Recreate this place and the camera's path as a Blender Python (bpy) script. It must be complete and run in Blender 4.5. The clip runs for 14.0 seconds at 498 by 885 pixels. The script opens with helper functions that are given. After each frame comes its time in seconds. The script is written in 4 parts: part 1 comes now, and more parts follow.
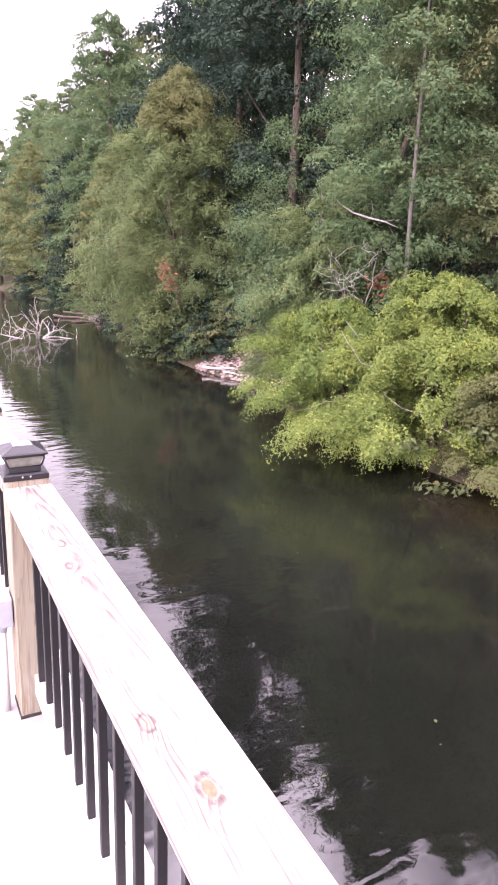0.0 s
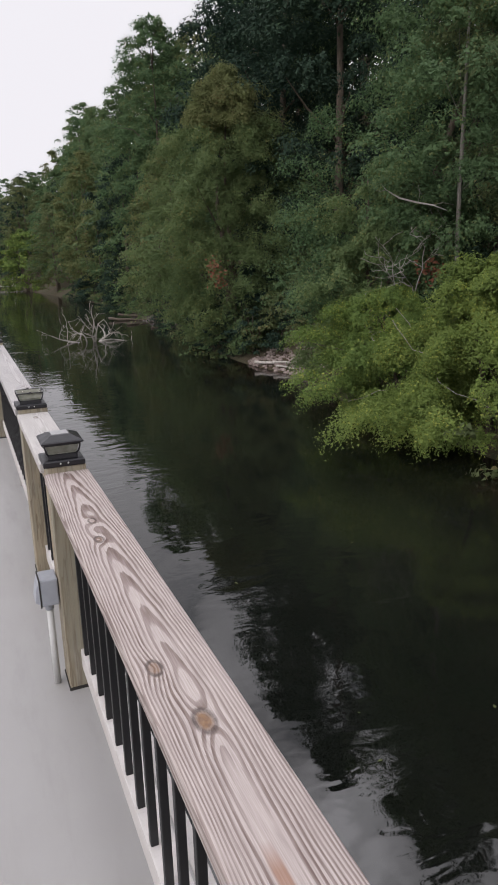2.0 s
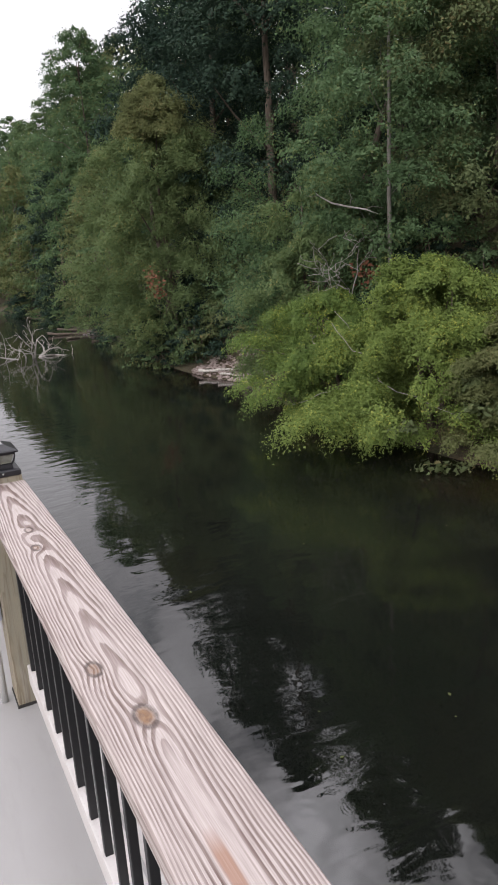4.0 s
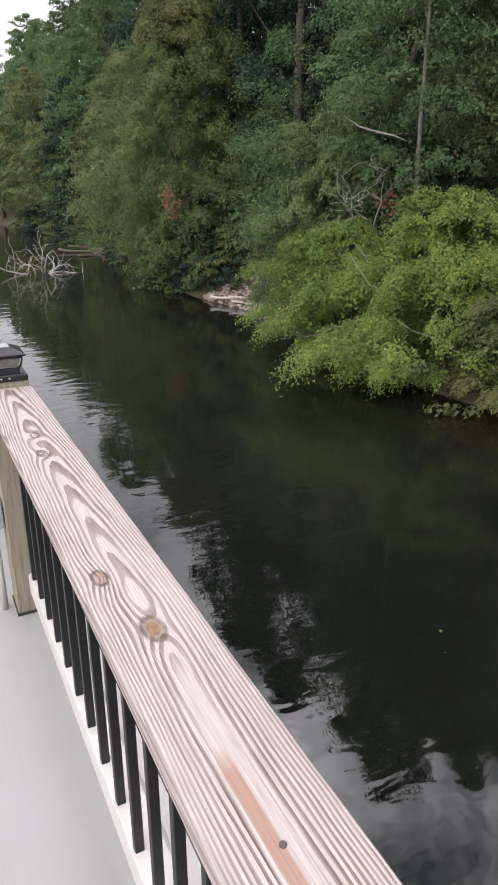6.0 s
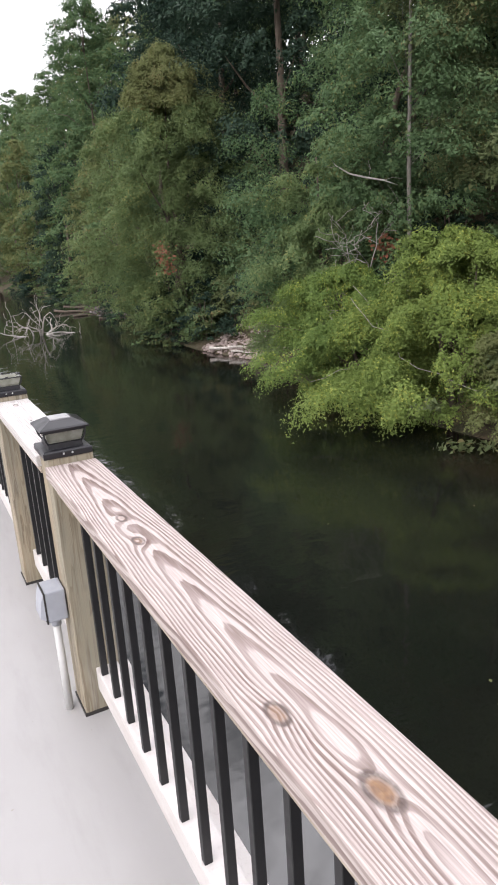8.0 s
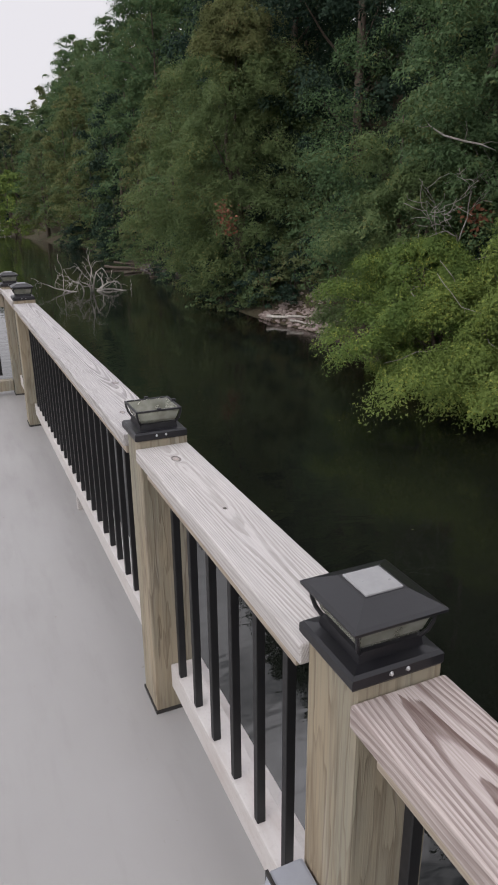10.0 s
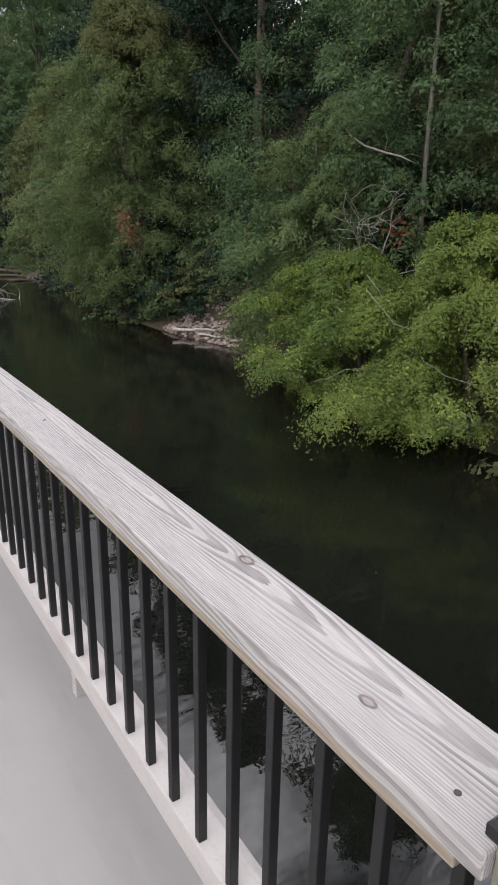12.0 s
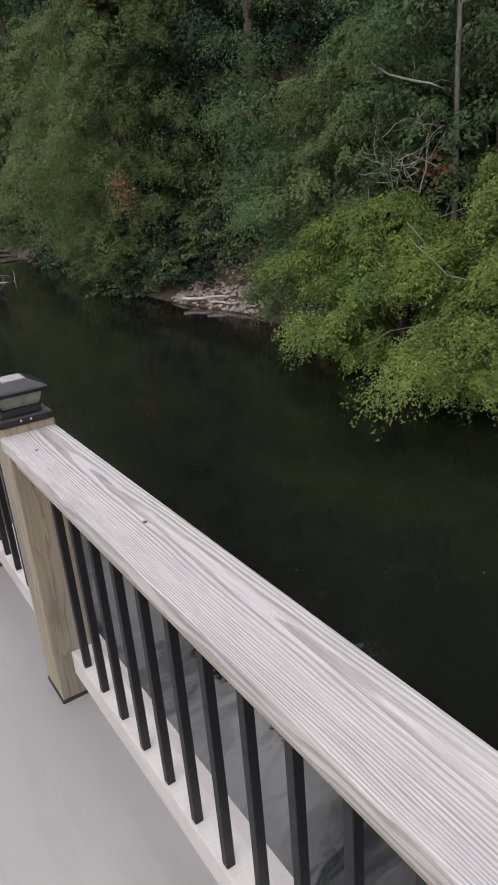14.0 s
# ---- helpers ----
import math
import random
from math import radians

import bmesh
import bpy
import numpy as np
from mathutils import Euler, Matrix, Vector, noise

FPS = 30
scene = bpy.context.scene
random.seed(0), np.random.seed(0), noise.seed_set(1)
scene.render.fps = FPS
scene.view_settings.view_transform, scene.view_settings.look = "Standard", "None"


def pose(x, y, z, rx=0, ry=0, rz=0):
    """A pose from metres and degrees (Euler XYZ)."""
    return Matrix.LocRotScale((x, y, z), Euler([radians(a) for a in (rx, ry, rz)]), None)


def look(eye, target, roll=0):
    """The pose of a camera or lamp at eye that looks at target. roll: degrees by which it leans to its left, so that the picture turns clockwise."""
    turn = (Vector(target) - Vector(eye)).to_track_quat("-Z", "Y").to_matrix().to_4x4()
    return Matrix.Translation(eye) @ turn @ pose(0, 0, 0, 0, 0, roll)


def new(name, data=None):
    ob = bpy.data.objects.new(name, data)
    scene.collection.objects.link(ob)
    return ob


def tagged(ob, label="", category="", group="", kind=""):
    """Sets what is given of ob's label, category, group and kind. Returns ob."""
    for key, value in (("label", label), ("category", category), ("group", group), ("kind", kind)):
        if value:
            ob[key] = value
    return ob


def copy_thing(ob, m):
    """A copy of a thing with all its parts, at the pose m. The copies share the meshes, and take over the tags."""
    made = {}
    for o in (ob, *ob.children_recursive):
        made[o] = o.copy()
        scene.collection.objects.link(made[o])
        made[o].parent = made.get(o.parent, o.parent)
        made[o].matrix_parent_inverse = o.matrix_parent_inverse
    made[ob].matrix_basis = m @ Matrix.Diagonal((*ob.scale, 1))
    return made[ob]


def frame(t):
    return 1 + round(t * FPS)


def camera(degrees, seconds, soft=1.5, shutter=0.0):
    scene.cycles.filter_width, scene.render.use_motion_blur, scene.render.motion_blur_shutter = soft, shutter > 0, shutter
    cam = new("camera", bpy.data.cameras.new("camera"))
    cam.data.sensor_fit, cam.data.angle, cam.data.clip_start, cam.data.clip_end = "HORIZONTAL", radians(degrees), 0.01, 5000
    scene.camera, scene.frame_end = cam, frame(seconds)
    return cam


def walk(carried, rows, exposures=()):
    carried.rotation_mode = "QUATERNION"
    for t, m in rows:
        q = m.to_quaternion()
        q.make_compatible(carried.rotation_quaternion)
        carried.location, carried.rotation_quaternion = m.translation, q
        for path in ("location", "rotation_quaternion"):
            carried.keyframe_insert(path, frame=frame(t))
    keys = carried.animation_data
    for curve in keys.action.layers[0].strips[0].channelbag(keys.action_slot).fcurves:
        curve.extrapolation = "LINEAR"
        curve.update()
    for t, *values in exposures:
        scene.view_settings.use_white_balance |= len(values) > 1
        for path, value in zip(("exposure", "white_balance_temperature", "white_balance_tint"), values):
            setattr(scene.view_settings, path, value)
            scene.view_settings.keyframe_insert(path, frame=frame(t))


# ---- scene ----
cam = camera(40.35, 14.0, 1.8)
PATH = [
    (0, (-0.301, -0.245, 1.672), (0.601, 1.466, 1.162), 1.9),
    (0.5, (-0.282, -0.25, 1.672), (0.427, 1.54, 1.129), -0.3),
    (1, (-0.254, -0.292, 1.668), (0.372, 1.533, 1.143), -1.9),
    (1.5, (-0.246, -0.361, 1.644), (0.46, 1.429, 1.097), -1.6),
    (2, (-0.237, -0.4, 1.651), (0.509, 1.38, 1.126), -1.5),
    (2.5, (-0.227, -0.405, 1.645), (0.515, 1.376, 1.118), -1.5),
    (3, (-0.226, -0.423, 1.651), (0.542, 1.351, 1.14), -2.0),
    (3.5, (-0.213, -0.437, 1.639), (0.663, 1.293, 1.15), -4.2),
    (6, (-0.206, -0.334, 1.549), (0.634, 1.342, 0.851), -0.1),
    (6.5, (-0.202, -0.34, 1.545), (0.611, 1.347, 0.843), -0.4),
    (7, (-0.176, -0.361, 1.557), (0.731, 1.278, 0.857), -4.6),
    (7.5, (-0.227, -0.255, 1.555), (0.748, 1.357, 0.882), -3.1),
    (8, (-0.346, 0.012, 1.533), (0.517, 1.725, 0.966), -3.6),
    (8.5, (-0.324, 0.295, 1.529), (0.312, 2.07, 0.862), -4.8),
    (8.7, (-0.294, 0.417, 1.538), (0.259, 2.228, 0.894), -6.3),
    (11, (-0.533, 2.253, 1.547), (0.403, 3.879, 0.853), 1.8),
    (11.5, (-0.451, 2.624, 1.531), (0.495, 4.219, 0.782), -5.0),
    (12, (-0.494, 3.033, 1.503), (0.546, 4.619, 0.868), 1.0),
    (12.5, (-0.494, 3.419, 1.529), (0.647, 4.91, 0.838), -1.8),
    (13, (-0.435, 3.813, 1.556), (0.535, 5.4, 0.821), -5.4),
    (13.5, (-0.458, 4.323, 1.522), (0.534, 5.907, 0.812), -0.4),
    (14, (-0.376, 4.734, 1.524), (0.625, 6.295, 0.775), -4.5),
]
EXPOSURES = [(0, 1.17, 6500, 44), (0.2, 0.36, 6460, 30), (0.5, -0.46, 6460, 18), (1.0, -0.88, 6460, 16), (1.5, -0.92, 6460, 16), (2.5, -0.63, 6460, 15), (3.0, -0.52, 6460, 15), (3.5, -0.47, 6460, 16), (6.0, -0.17, 6460, 16), (7.0, -0.07, 6460, 17), (7.5, 0.34, 6460, 18), (8.0, 0.01, 6460, 16), (8.5, -0.87, 6460, 15), (11.0, -0.94, 6460, 15), (12.0, -0.67, 6460, 15), (12.5, -0.48, 6460, 15), (13.0, -0.72, 6460, 15), (14.0, -0.73, 6460, 15)]
walk(cam, [(t, look(eye, aim, roll)) for t, eye, aim, roll in PATH], EXPOSURES)

# ---- world and sun ----
WATER = -3.25
RAIL = 0.91
world = bpy.data.worlds.new("sky")
scene.world = world
world.use_nodes = True
wn = world.node_tree.nodes
wl = world.node_tree.links
wn.clear()
w_out = wn.new("ShaderNodeOutputWorld")
w_bg = wn.new("ShaderNodeBackground")
w_sky = wn.new("ShaderNodeTexSky")
w_sky.sky_type = "NISHITA"
w_sky.sun_disc = False
w_sky.sun_elevation = radians(28)
w_sky.sun_rotation = radians(243)
w_sky.dust_density = 2.0
w_co = wn.new("ShaderNodeTexCoord")
w_sep = wn.new("ShaderNodeSeparateXYZ")
w_noise = wn.new("ShaderNodeTexNoise")
w_noise.inputs["Scale"].default_value = 4.2
w_noise.inputs["Detail"].default_value = 7
w_noise.inputs["Roughness"].default_value = 0.58
w_noise.inputs["Distortion"].default_value = 0.4
w_ramp = wn.new("ShaderNodeMapRange")
w_ramp.inputs[1].default_value, w_ramp.inputs[2].default_value = 0.37, 0.50
w_hor = wn.new("ShaderNodeMapRange")
w_hor.inputs[1].default_value, w_hor.inputs[2].default_value = 0.62, 0.30
w_max = wn.new("ShaderNodeMath")
w_max.operation = "MAXIMUM"
w_mix = wn.new("ShaderNodeMix")
w_mix.data_type = "RGBA"
w_cloud = wn.new("ShaderNodeMix")
w_cloud.data_type = "RGBA"
w_cloud.inputs[6].default_value = (18.0, 18.1, 18.5, 1)
w_cloud.inputs[7].default_value = (70.0, 70.5, 72.0, 1)
w_high = wn.new("ShaderNodeMapRange")
w_high.inputs[1].default_value, w_high.inputs[2].default_value = 0.45, 0.68
wl.new(w_co.outputs["Generated"], w_sep.inputs[0])
w_map = wn.new("ShaderNodeMapping")
w_map.inputs["Location"].default_value = (0.0, 0.0, 0.0)
wl.new(w_co.outputs["Generated"], w_map.inputs["Vector"])
wl.new(w_map.outputs[0], w_noise.inputs["Vector"])
wl.new(w_noise.outputs["Fac"], w_ramp.inputs[0])
wl.new(w_sep.outputs["Z"], w_hor.inputs[0])
wl.new(w_ramp.outputs[0], w_max.inputs[0])
wl.new(w_hor.outputs[0], w_max.inputs[1])
wl.new(w_max.outputs[0], w_mix.inputs[0])
wl.new(w_sep.outputs["Z"], w_high.inputs[0])
w_core = wn.new("ShaderNodeMapRange")
w_core.inputs[1].default_value, w_core.inputs[2].default_value = 0.48, 0.66
w_core.inputs[3].default_value = 0.3
w_both = wn.new("ShaderNodeMath")
w_both.operation = "MULTIPLY"
wl.new(w_noise.outputs["Fac"], w_core.inputs[0])
wl.new(w_core.outputs[0], w_both.inputs[0])
wl.new(w_high.outputs[0], w_both.inputs[1])
wl.new(w_both.outputs[0], w_cloud.inputs[0])
wl.new(w_cloud.outputs[2], w_mix.inputs[7])
wl.new(w_sky.outputs[0], w_mix.inputs[6])
wl.new(w_mix.outputs[2], w_bg.inputs["Color"])
w_bg.inputs["Strength"].default_value = 0.085
wl.new(w_bg.outputs[0], w_out.inputs["Surface"])

sun = new("sun", bpy.data.lights.new("sun", "SUN"))
sun.data.energy = 2.3
sun.data.angle = radians(38)
sun.data.color = (1.0, 0.97, 0.93)
sun.matrix_world = look((-10, -5, 6), (0, 0, 0))


# ---- materials ----
class Nodes:
    """A small writer of node materials."""

    def __init__(self, name):
        self.mat = bpy.data.materials.new(name)
        self.mat.use_nodes = True
        self.n, self.l = self.mat.node_tree.nodes, self.mat.node_tree.links
        self.bsdf = self.n["Principled BSDF"]
        self.out = self.n["Material Output"]

    def put(self, socket, value):
        if isinstance(value, bpy.types.NodeSocket):
            self.l.new(value, socket)
        else:
            socket.default_value = value

    def coords(self, kind="Object"):
        return self.n.new("ShaderNodeTexCoord").outputs[kind]

    def math(self, op, a, b=0.0, c=0.0):
        m = self.n.new("ShaderNodeMath")
        m.operation = op
        for s, v in zip(m.inputs, (a, b, c)):
            self.put(s, v)
        return m.outputs[0]

    def split(self, v):
        s = self.n.new("ShaderNodeSeparateXYZ")
        self.l.new(v, s.inputs[0])
        return s.outputs[0], s.outputs[1], s.outputs[2]

    def join(self, x, y, z):
        s = self.n.new("ShaderNodeCombineXYZ")
        for k, v in enumerate((x, y, z)):
            self.put(s.inputs[k], v)
        return s.outputs[0]

    def scaled(self, v, x, y, z):
        m = self.n.new("ShaderNodeMapping")
        self.l.new(v, m.inputs["Vector"])
        m.inputs["Scale"].default_value = (x, y, z)
        return m.outputs[0]

    def noise(self, v, scale, detail=3.0, rough=0.5, distort=0.0, out="Fac"):
        t = self.n.new("ShaderNodeTexNoise")
        if v is not None:
            self.l.new(v, t.inputs["Vector"])
        for k, x in (("Scale", scale), ("Detail", detail), ("Roughness", rough), ("Distortion", distort)):
            t.inputs[k].default_value = x
        return t.outputs[out]

    def ramp(self, v, *stops):
        r = self.n.new("ShaderNodeValToRGB")
        self.put(r.inputs[0], v)
        el = r.color_ramp.elements
        while len(el) < len(stops):
            el.new(0.5)
        for e, (p, c) in zip(el, stops):
            e.position = p
            e.color = (*c, 1) if not isinstance(c, (int, float)) else (c, c, c, 1)
        return r.outputs[0]

    def range(self, v, a, b, c=0.0, d=1.0):
        r = self.n.new("ShaderNodeMapRange")
        self.put(r.inputs[0], v)
        for k, x in zip((1, 2, 3, 4), (a, b, c, d)):
            r.inputs[k].default_value = x
        return r.outputs[0]

    def mix(self, f, a, b, blend="MIX"):
        m = self.n.new("ShaderNodeMix")
        m.data_type, m.blend_type = "RGBA", blend
        self.put(m.inputs[0], f)
        for k, v in ((6, a), (7, b)):
            self.put(m.inputs[k], (*v, 1) if isinstance(v, tuple) else v)
        return m.outputs[2]

    def bump(self, h, strength, dist):
        b = self.n.new("ShaderNodeBump")
        b.inputs["Strength"].default_value = strength
        b.inputs["Distance"].default_value = dist
        self.l.new(h, b.inputs["Height"])
        self.l.new(b.outputs[0], self.bsdf.inputs["Normal"])
        return b.outputs[0]

    def set(self, color=None, rough=None, metal=None, **more):
        for k, v in (("Base Color", color), ("Roughness", rough), ("Metallic", metal)):
            if v is not None:
                self.put(self.bsdf.inputs[k], (*v, 1) if isinstance(v, tuple) else v)
        return self.mat


def grain_board(name, pale, dark, centre, slope, rings, contrast, knots, warp=0.012, streak=None, back=0.012, side=800.0, xoff=0.0):
    """Flat-sawn board along its own y: rings of a tilted log cut by the face, bent round the knots."""
    m = Nodes(name)
    co = m.coords()
    x, y, z = m.split(co)
    wob = m.noise(m.scaled(co, 5, 1.3, 5), 1.0, 3, 0.55)
    fine = m.noise(m.scaled(co, 22, 3.2, 22), 1.0, 2, 0.5)
    xx = m.math("ADD", m.math("SUBTRACT", x, xoff), m.math("MULTIPLY", m.math("SUBTRACT", wob, 0.5), warp * 3))
    dyc = m.math("SUBTRACT", y, centre)
    yy = m.math("ADD", m.math("MULTIPLY", m.math("MAXIMUM", dyc, 0.0), slope), m.math("MULTIPLY", m.math("MINIMUM", dyc, 0.0), back))
    r = m.math("SQRT", m.math("ADD", m.math("ADD", m.math("MULTIPLY", xx, xx), m.math("MULTIPLY", yy, yy)), 0.00003))
    r = m.math("ADD", r, m.math("MULTIPLY", z, 0.7))
    r = m.math("ADD", r, m.math("MULTIPLY", m.math("SUBTRACT", m.noise(m.scaled(co, 16, 2.0, 16), 1.0, 2, 0.5), 0.5), 0.021))
    r = m.math("ADD", r, m.math("MULTIPLY", m.math("SUBTRACT", fine, 0.5), warp * 0.45))
    heart, rim = 0.0, 0.0
    for kx, ky, size in knots:
        dx = m.math("SUBTRACT", x, kx)
        dy = m.math("MULTIPLY", m.math("SUBTRACT", y, ky), 0.55)
        d = m.math("SQRT", m.math("ADD", m.math("MULTIPLY", dx, dx), m.math("MULTIPLY", dy, dy)))
        near = m.range(d, 0.0, size * 3.2, 1.0, 0.0)
        near = m.math("MULTIPLY", near, near)
        r = m.math("ADD", r, m.math("MULTIPLY", near, size * 1.5))
        core = m.range(d, size * 0.75, size * 0.45, 0.0, 0.95 if size > 0.018 else 0.6 if size > 0.0165 else 0.3)
        heart = m.math("MAXIMUM", heart, core)
        edge = m.range(m.math("ABSOLUTE", m.math("SUBTRACT", d, size * 0.78)), size * 0.30, size * 0.10)
        rim = m.math("MAXIMUM", rim, edge)
    phase = m.math("ADD", m.math("MULTIPLY", r, rings), m.math("MULTIPLY", m.math("MULTIPLY", xx, xx), side))
    fray = m.noise(m.scaled(co, 130, 10, 130), 1.0, 3, 0.6)
    phase = m.math("ADD", phase, m.math("MULTIPLY", m.math("SUBTRACT", fray, 0.5), 0.34))
    wave = m.math("FRACT", phase)
    line = m.ramp(wave, (0.0, 0.0), (0.36, 0.02), (0.46, 0.72), (0.74, 1.0), (0.90, 0.95), (0.94, 0.0))
    thick = m.noise(m.scaled(co, 9, 1.1, 9), 1.0, 4, 0.6)
    line = m.math("MULTIPLY", line, m.range(thick, 0.30, 0.55, 0.34, 1.0))
    bare = m.math("SUBTRACT", r, m.math("MULTIPLY", m.range(dyc, -0.02, -0.16), 0.013 if streak else 0.0))
    line = m.math("MULTIPLY", line, m.range(bare, 0.006, 0.016, 0.08, 1.0))
    line = m.math("MULTIPLY", line, m.range(m.math("ABSOLUTE", xx), 0.028, 0.062, 1.0, 0.82))
    bleach = m.noise(m.scaled(co, 95, 5, 95), 1.0, 4, 0.65)
    line = m.math("MULTIPLY", line, m.range(bleach, 0.46, 0.70, 1.0, 0.5))
    fibre = m.noise(m.scaled(co, 420, 9, 420), 1.0, 2, 0.6)
    stain = m.noise(m.scaled(co, 7, 2.4, 7), 1.0, 5, 0.6)
    col = m.mix(m.math("MULTIPLY", line, contrast), pale, dark)
    col = m.mix(m.range(fibre, 0.35, 0.75, 0.0, 0.42), col, tuple(c * 0.55 for c in dark))
    col = m.mix(m.range(stain, 0.42, 0.75, 0.0, 0.35), col, tuple(0.55 * (a + b) * k for a, b, k in zip(pale, dark, (0.84, 0.86, 0.9))))
    worn = m.noise(m.scaled(co, 11, 3.0, 11), 1.0, 4, 0.6)
    col = m.mix(m.range(worn, 0.58, 0.78, 0.0, 0.42), col, tuple(min(0.8, v * 1.15) for v in pale))
    if streak:
        sx, w, y0, y1, c = streak
        drift = m.math("ADD", x, m.math("MULTIPLY", m.math("SUBTRACT", stain, 0.5), 0.02))
        band = m.range(m.math("ABSOLUTE", m.math("SUBTRACT", drift, sx)), w, w * 0.6)
        band = m.math("MULTIPLY", band, m.math("MULTIPLY", m.range(y, y1 + 0.05, y1), m.range(y, y0 - 0.05, y0)))
        col = m.mix(m.math("MULTIPLY", band, 0.75), col, c)
    if knots:
        ring = m.noise(m.scaled(co, 60, 40, 60), 1.0, 3, 0.6)
        col = m.mix(m.math("MULTIPLY", rim, m.range(ring, 0.3, 0.6, 0.35, 0.9)), col, (0.06, 0.042, 0.036))
        col = m.mix(heart, col, m.mix(m.range(ring, 0.35, 0.65), (0.23, 0.13, 0.065), (0.12, 0.07, 0.045)))
    height = m.math("ADD", m.math("MULTIPLY", line, -0.6), m.math("MULTIPLY", fibre, 0.5))
    m.bump(height, 0.45, 0.0015)
    return m.set(col, m.range(fibre, 0.2, 0.8, 0.62, 0.82))


PINK = grain_board("weathered_pine_strong_grain", (0.475, 0.415, 0.39), (0.100, 0.056, 0.044), -0.02, 0.075, 74, 1.0,
                   [(-0.004, 0.060, 0.021), (-0.040, 0.242, 0.017), (-0.006, 1.055, 0.014), (-0.014, 0.905, 0.015)], 0.011,
                   (-0.014, 0.012, -1.5, -0.25, (0.25, 0.125, 0.075)), 0.008, 680.0)
SILVER = grain_board("silvered_pine", (0.515, 0.495, 0.485), (0.13, 0.115, 0.112), -0.50, 0.022, 80, 0.72,
                     [(0.046, -0.965, 0.012), (-0.025, -1.365, 0.009)], 0.011, None, 0.085, 900.0, 0.026)
PALE = grain_board("pale_pine", (0.53, 0.507, 0.492), (0.24, 0.215, 0.195), 1.4, 0.05, 120, 0.65,
                   [(0.0, 0.37, 0.013)], 0.010, None, 0.03)
TAN = grain_board("tan_pine_edge", (0.40, 0.345, 0.275), (0.20, 0.15, 0.105), 2.0, 0.03, 110, 0.6, [])


def post_wood():
    m = Nodes("weathered_post_wood")
    co = m.coords()
    x, y, z = m.split(co)
    rnd = m.n.new("ShaderNodeObjectInfo").outputs["Random"]
    co = m.join(m.math("ADD", x, m.math("MULTIPLY", rnd, 7.0)), y, z)
    a = m.noise(m.scaled(co, 9, 9, 0.9), 1.0, 4, 0.6)
    b = m.noise(m.scaled(co, 150, 150, 3), 1.0, 3, 0.65)
    g = m.noise(m.scaled(co, 7, 7, 1.6), 1.0, 4, 0.6)
    wash = m.noise(m.scaled(co, 24, 24, 1.1), 1.0, 5, 0.65)
    rings = m.math("FRACT", m.math("ADD", m.math("MULTIPLY", x, 26), m.math("ADD", m.math("MULTIPLY", y, 19), m.math("MULTIPLY", a, 8))))
    line = m.ramp(rings, (0.0, 0.0), (0.55, 0.12), (0.86, 1.0), (0.93, 0.0))
    line = m.math("MULTIPLY", line, m.range(wash, 0.35, 0.62, 0.25, 1.0))
    col = m.mix(m.range(g, 0.35, 0.65), (0.30, 0.245, 0.165), (0.235, 0.225, 0.175))
    col = m.mix(m.math("MULTIPLY", line, 0.75), col, (0.095, 0.066, 0.042))
    col = m.mix(m.range(wash, 0.54, 0.74, 0, 0.6), col, (0.40, 0.375, 0.33))
    col = m.mix(m.range(b, 0.5, 0.8, 0, 0.6), col, (0.085, 0.072, 0.055))
    rot = m.noise(m.scaled(co, 11, 11, 2.4), 1.0, 4, 0.6)
    col = m.mix(m.range(rot, 0.60, 0.76, 0, 0.6), col, (0.10, 0.078, 0.052))
    m.bump(m.math("ADD", b, m.math("MULTIPLY", line, -0.5)), 0.6, 0.002)
    return m.set(col, 0.8)


def membrane():
    m = Nodes("pale_grey_deck_coating")
    co = m.coords()
    big = m.noise(co, 0.8, 5, 0.6)
    mid = m.noise(m.scaled(co, 9, 1.6, 9), 1.0, 5, 0.65)
    speck = m.noise(co, 38, 2, 0.5)
    fine = m.noise(co, 420, 2, 0.6)
    col = m.mix(m.range(big, 0.3, 0.7), (0.30, 0.292, 0.284), (0.338, 0.333, 0.326))
    col = m.mix(m.range(mid, 0.52, 0.8, 0, 0.4), col, (0.235, 0.228, 0.217))
    col = m.mix(m.range(speck, 0.74, 0.79, 0, 0.5), col, (0.22, 0.19, 0.15))
    m.bump(m.math("ADD", m.math("MULTIPLY", fine, 0.4), mid), 0.12, 0.003)
    return m.set(col, m.range(mid, 0.3, 0.7, 0.42, 0.6))


def painted(name, col, worn, rough=0.6):
    m = Nodes(name)
    co = m.coords()
    a = m.noise(m.scaled(co, 14, 3, 14), 1.0, 5, 0.65)
    b = m.noise(co, 90, 3, 0.6)
    c = m.mix(m.range(a, 0.48, 0.72, 0, 0.7), col, worn)
    c = m.mix(m.range(b, 0.55, 0.8, 0, 0.3), c, tuple(0.6 * v for v in worn))
    m.bump(m.math("ADD", a, m.math("MULTIPLY", b, 0.4)), 0.2, 0.002)
    return m.set(c, rough)


def plain(name, col, rough, metal=0.0, vary=0.25):
    m = Nodes(name)
    co = m.coords()
    a = m.noise(co, 30, 4, 0.6)
    c = m.mix(m.range(a, 0.35, 0.7, 0, vary), col, tuple(min(1, 0.5 * v + 0.06) for v in col))
    m.bump(m.noise(co, 260, 2, 0.5), 0.08, 0.001)
    return m.set(c, m.range(a, 0.3, 0.7, max(0.02, rough - 0.07), rough + 0.07), metal)


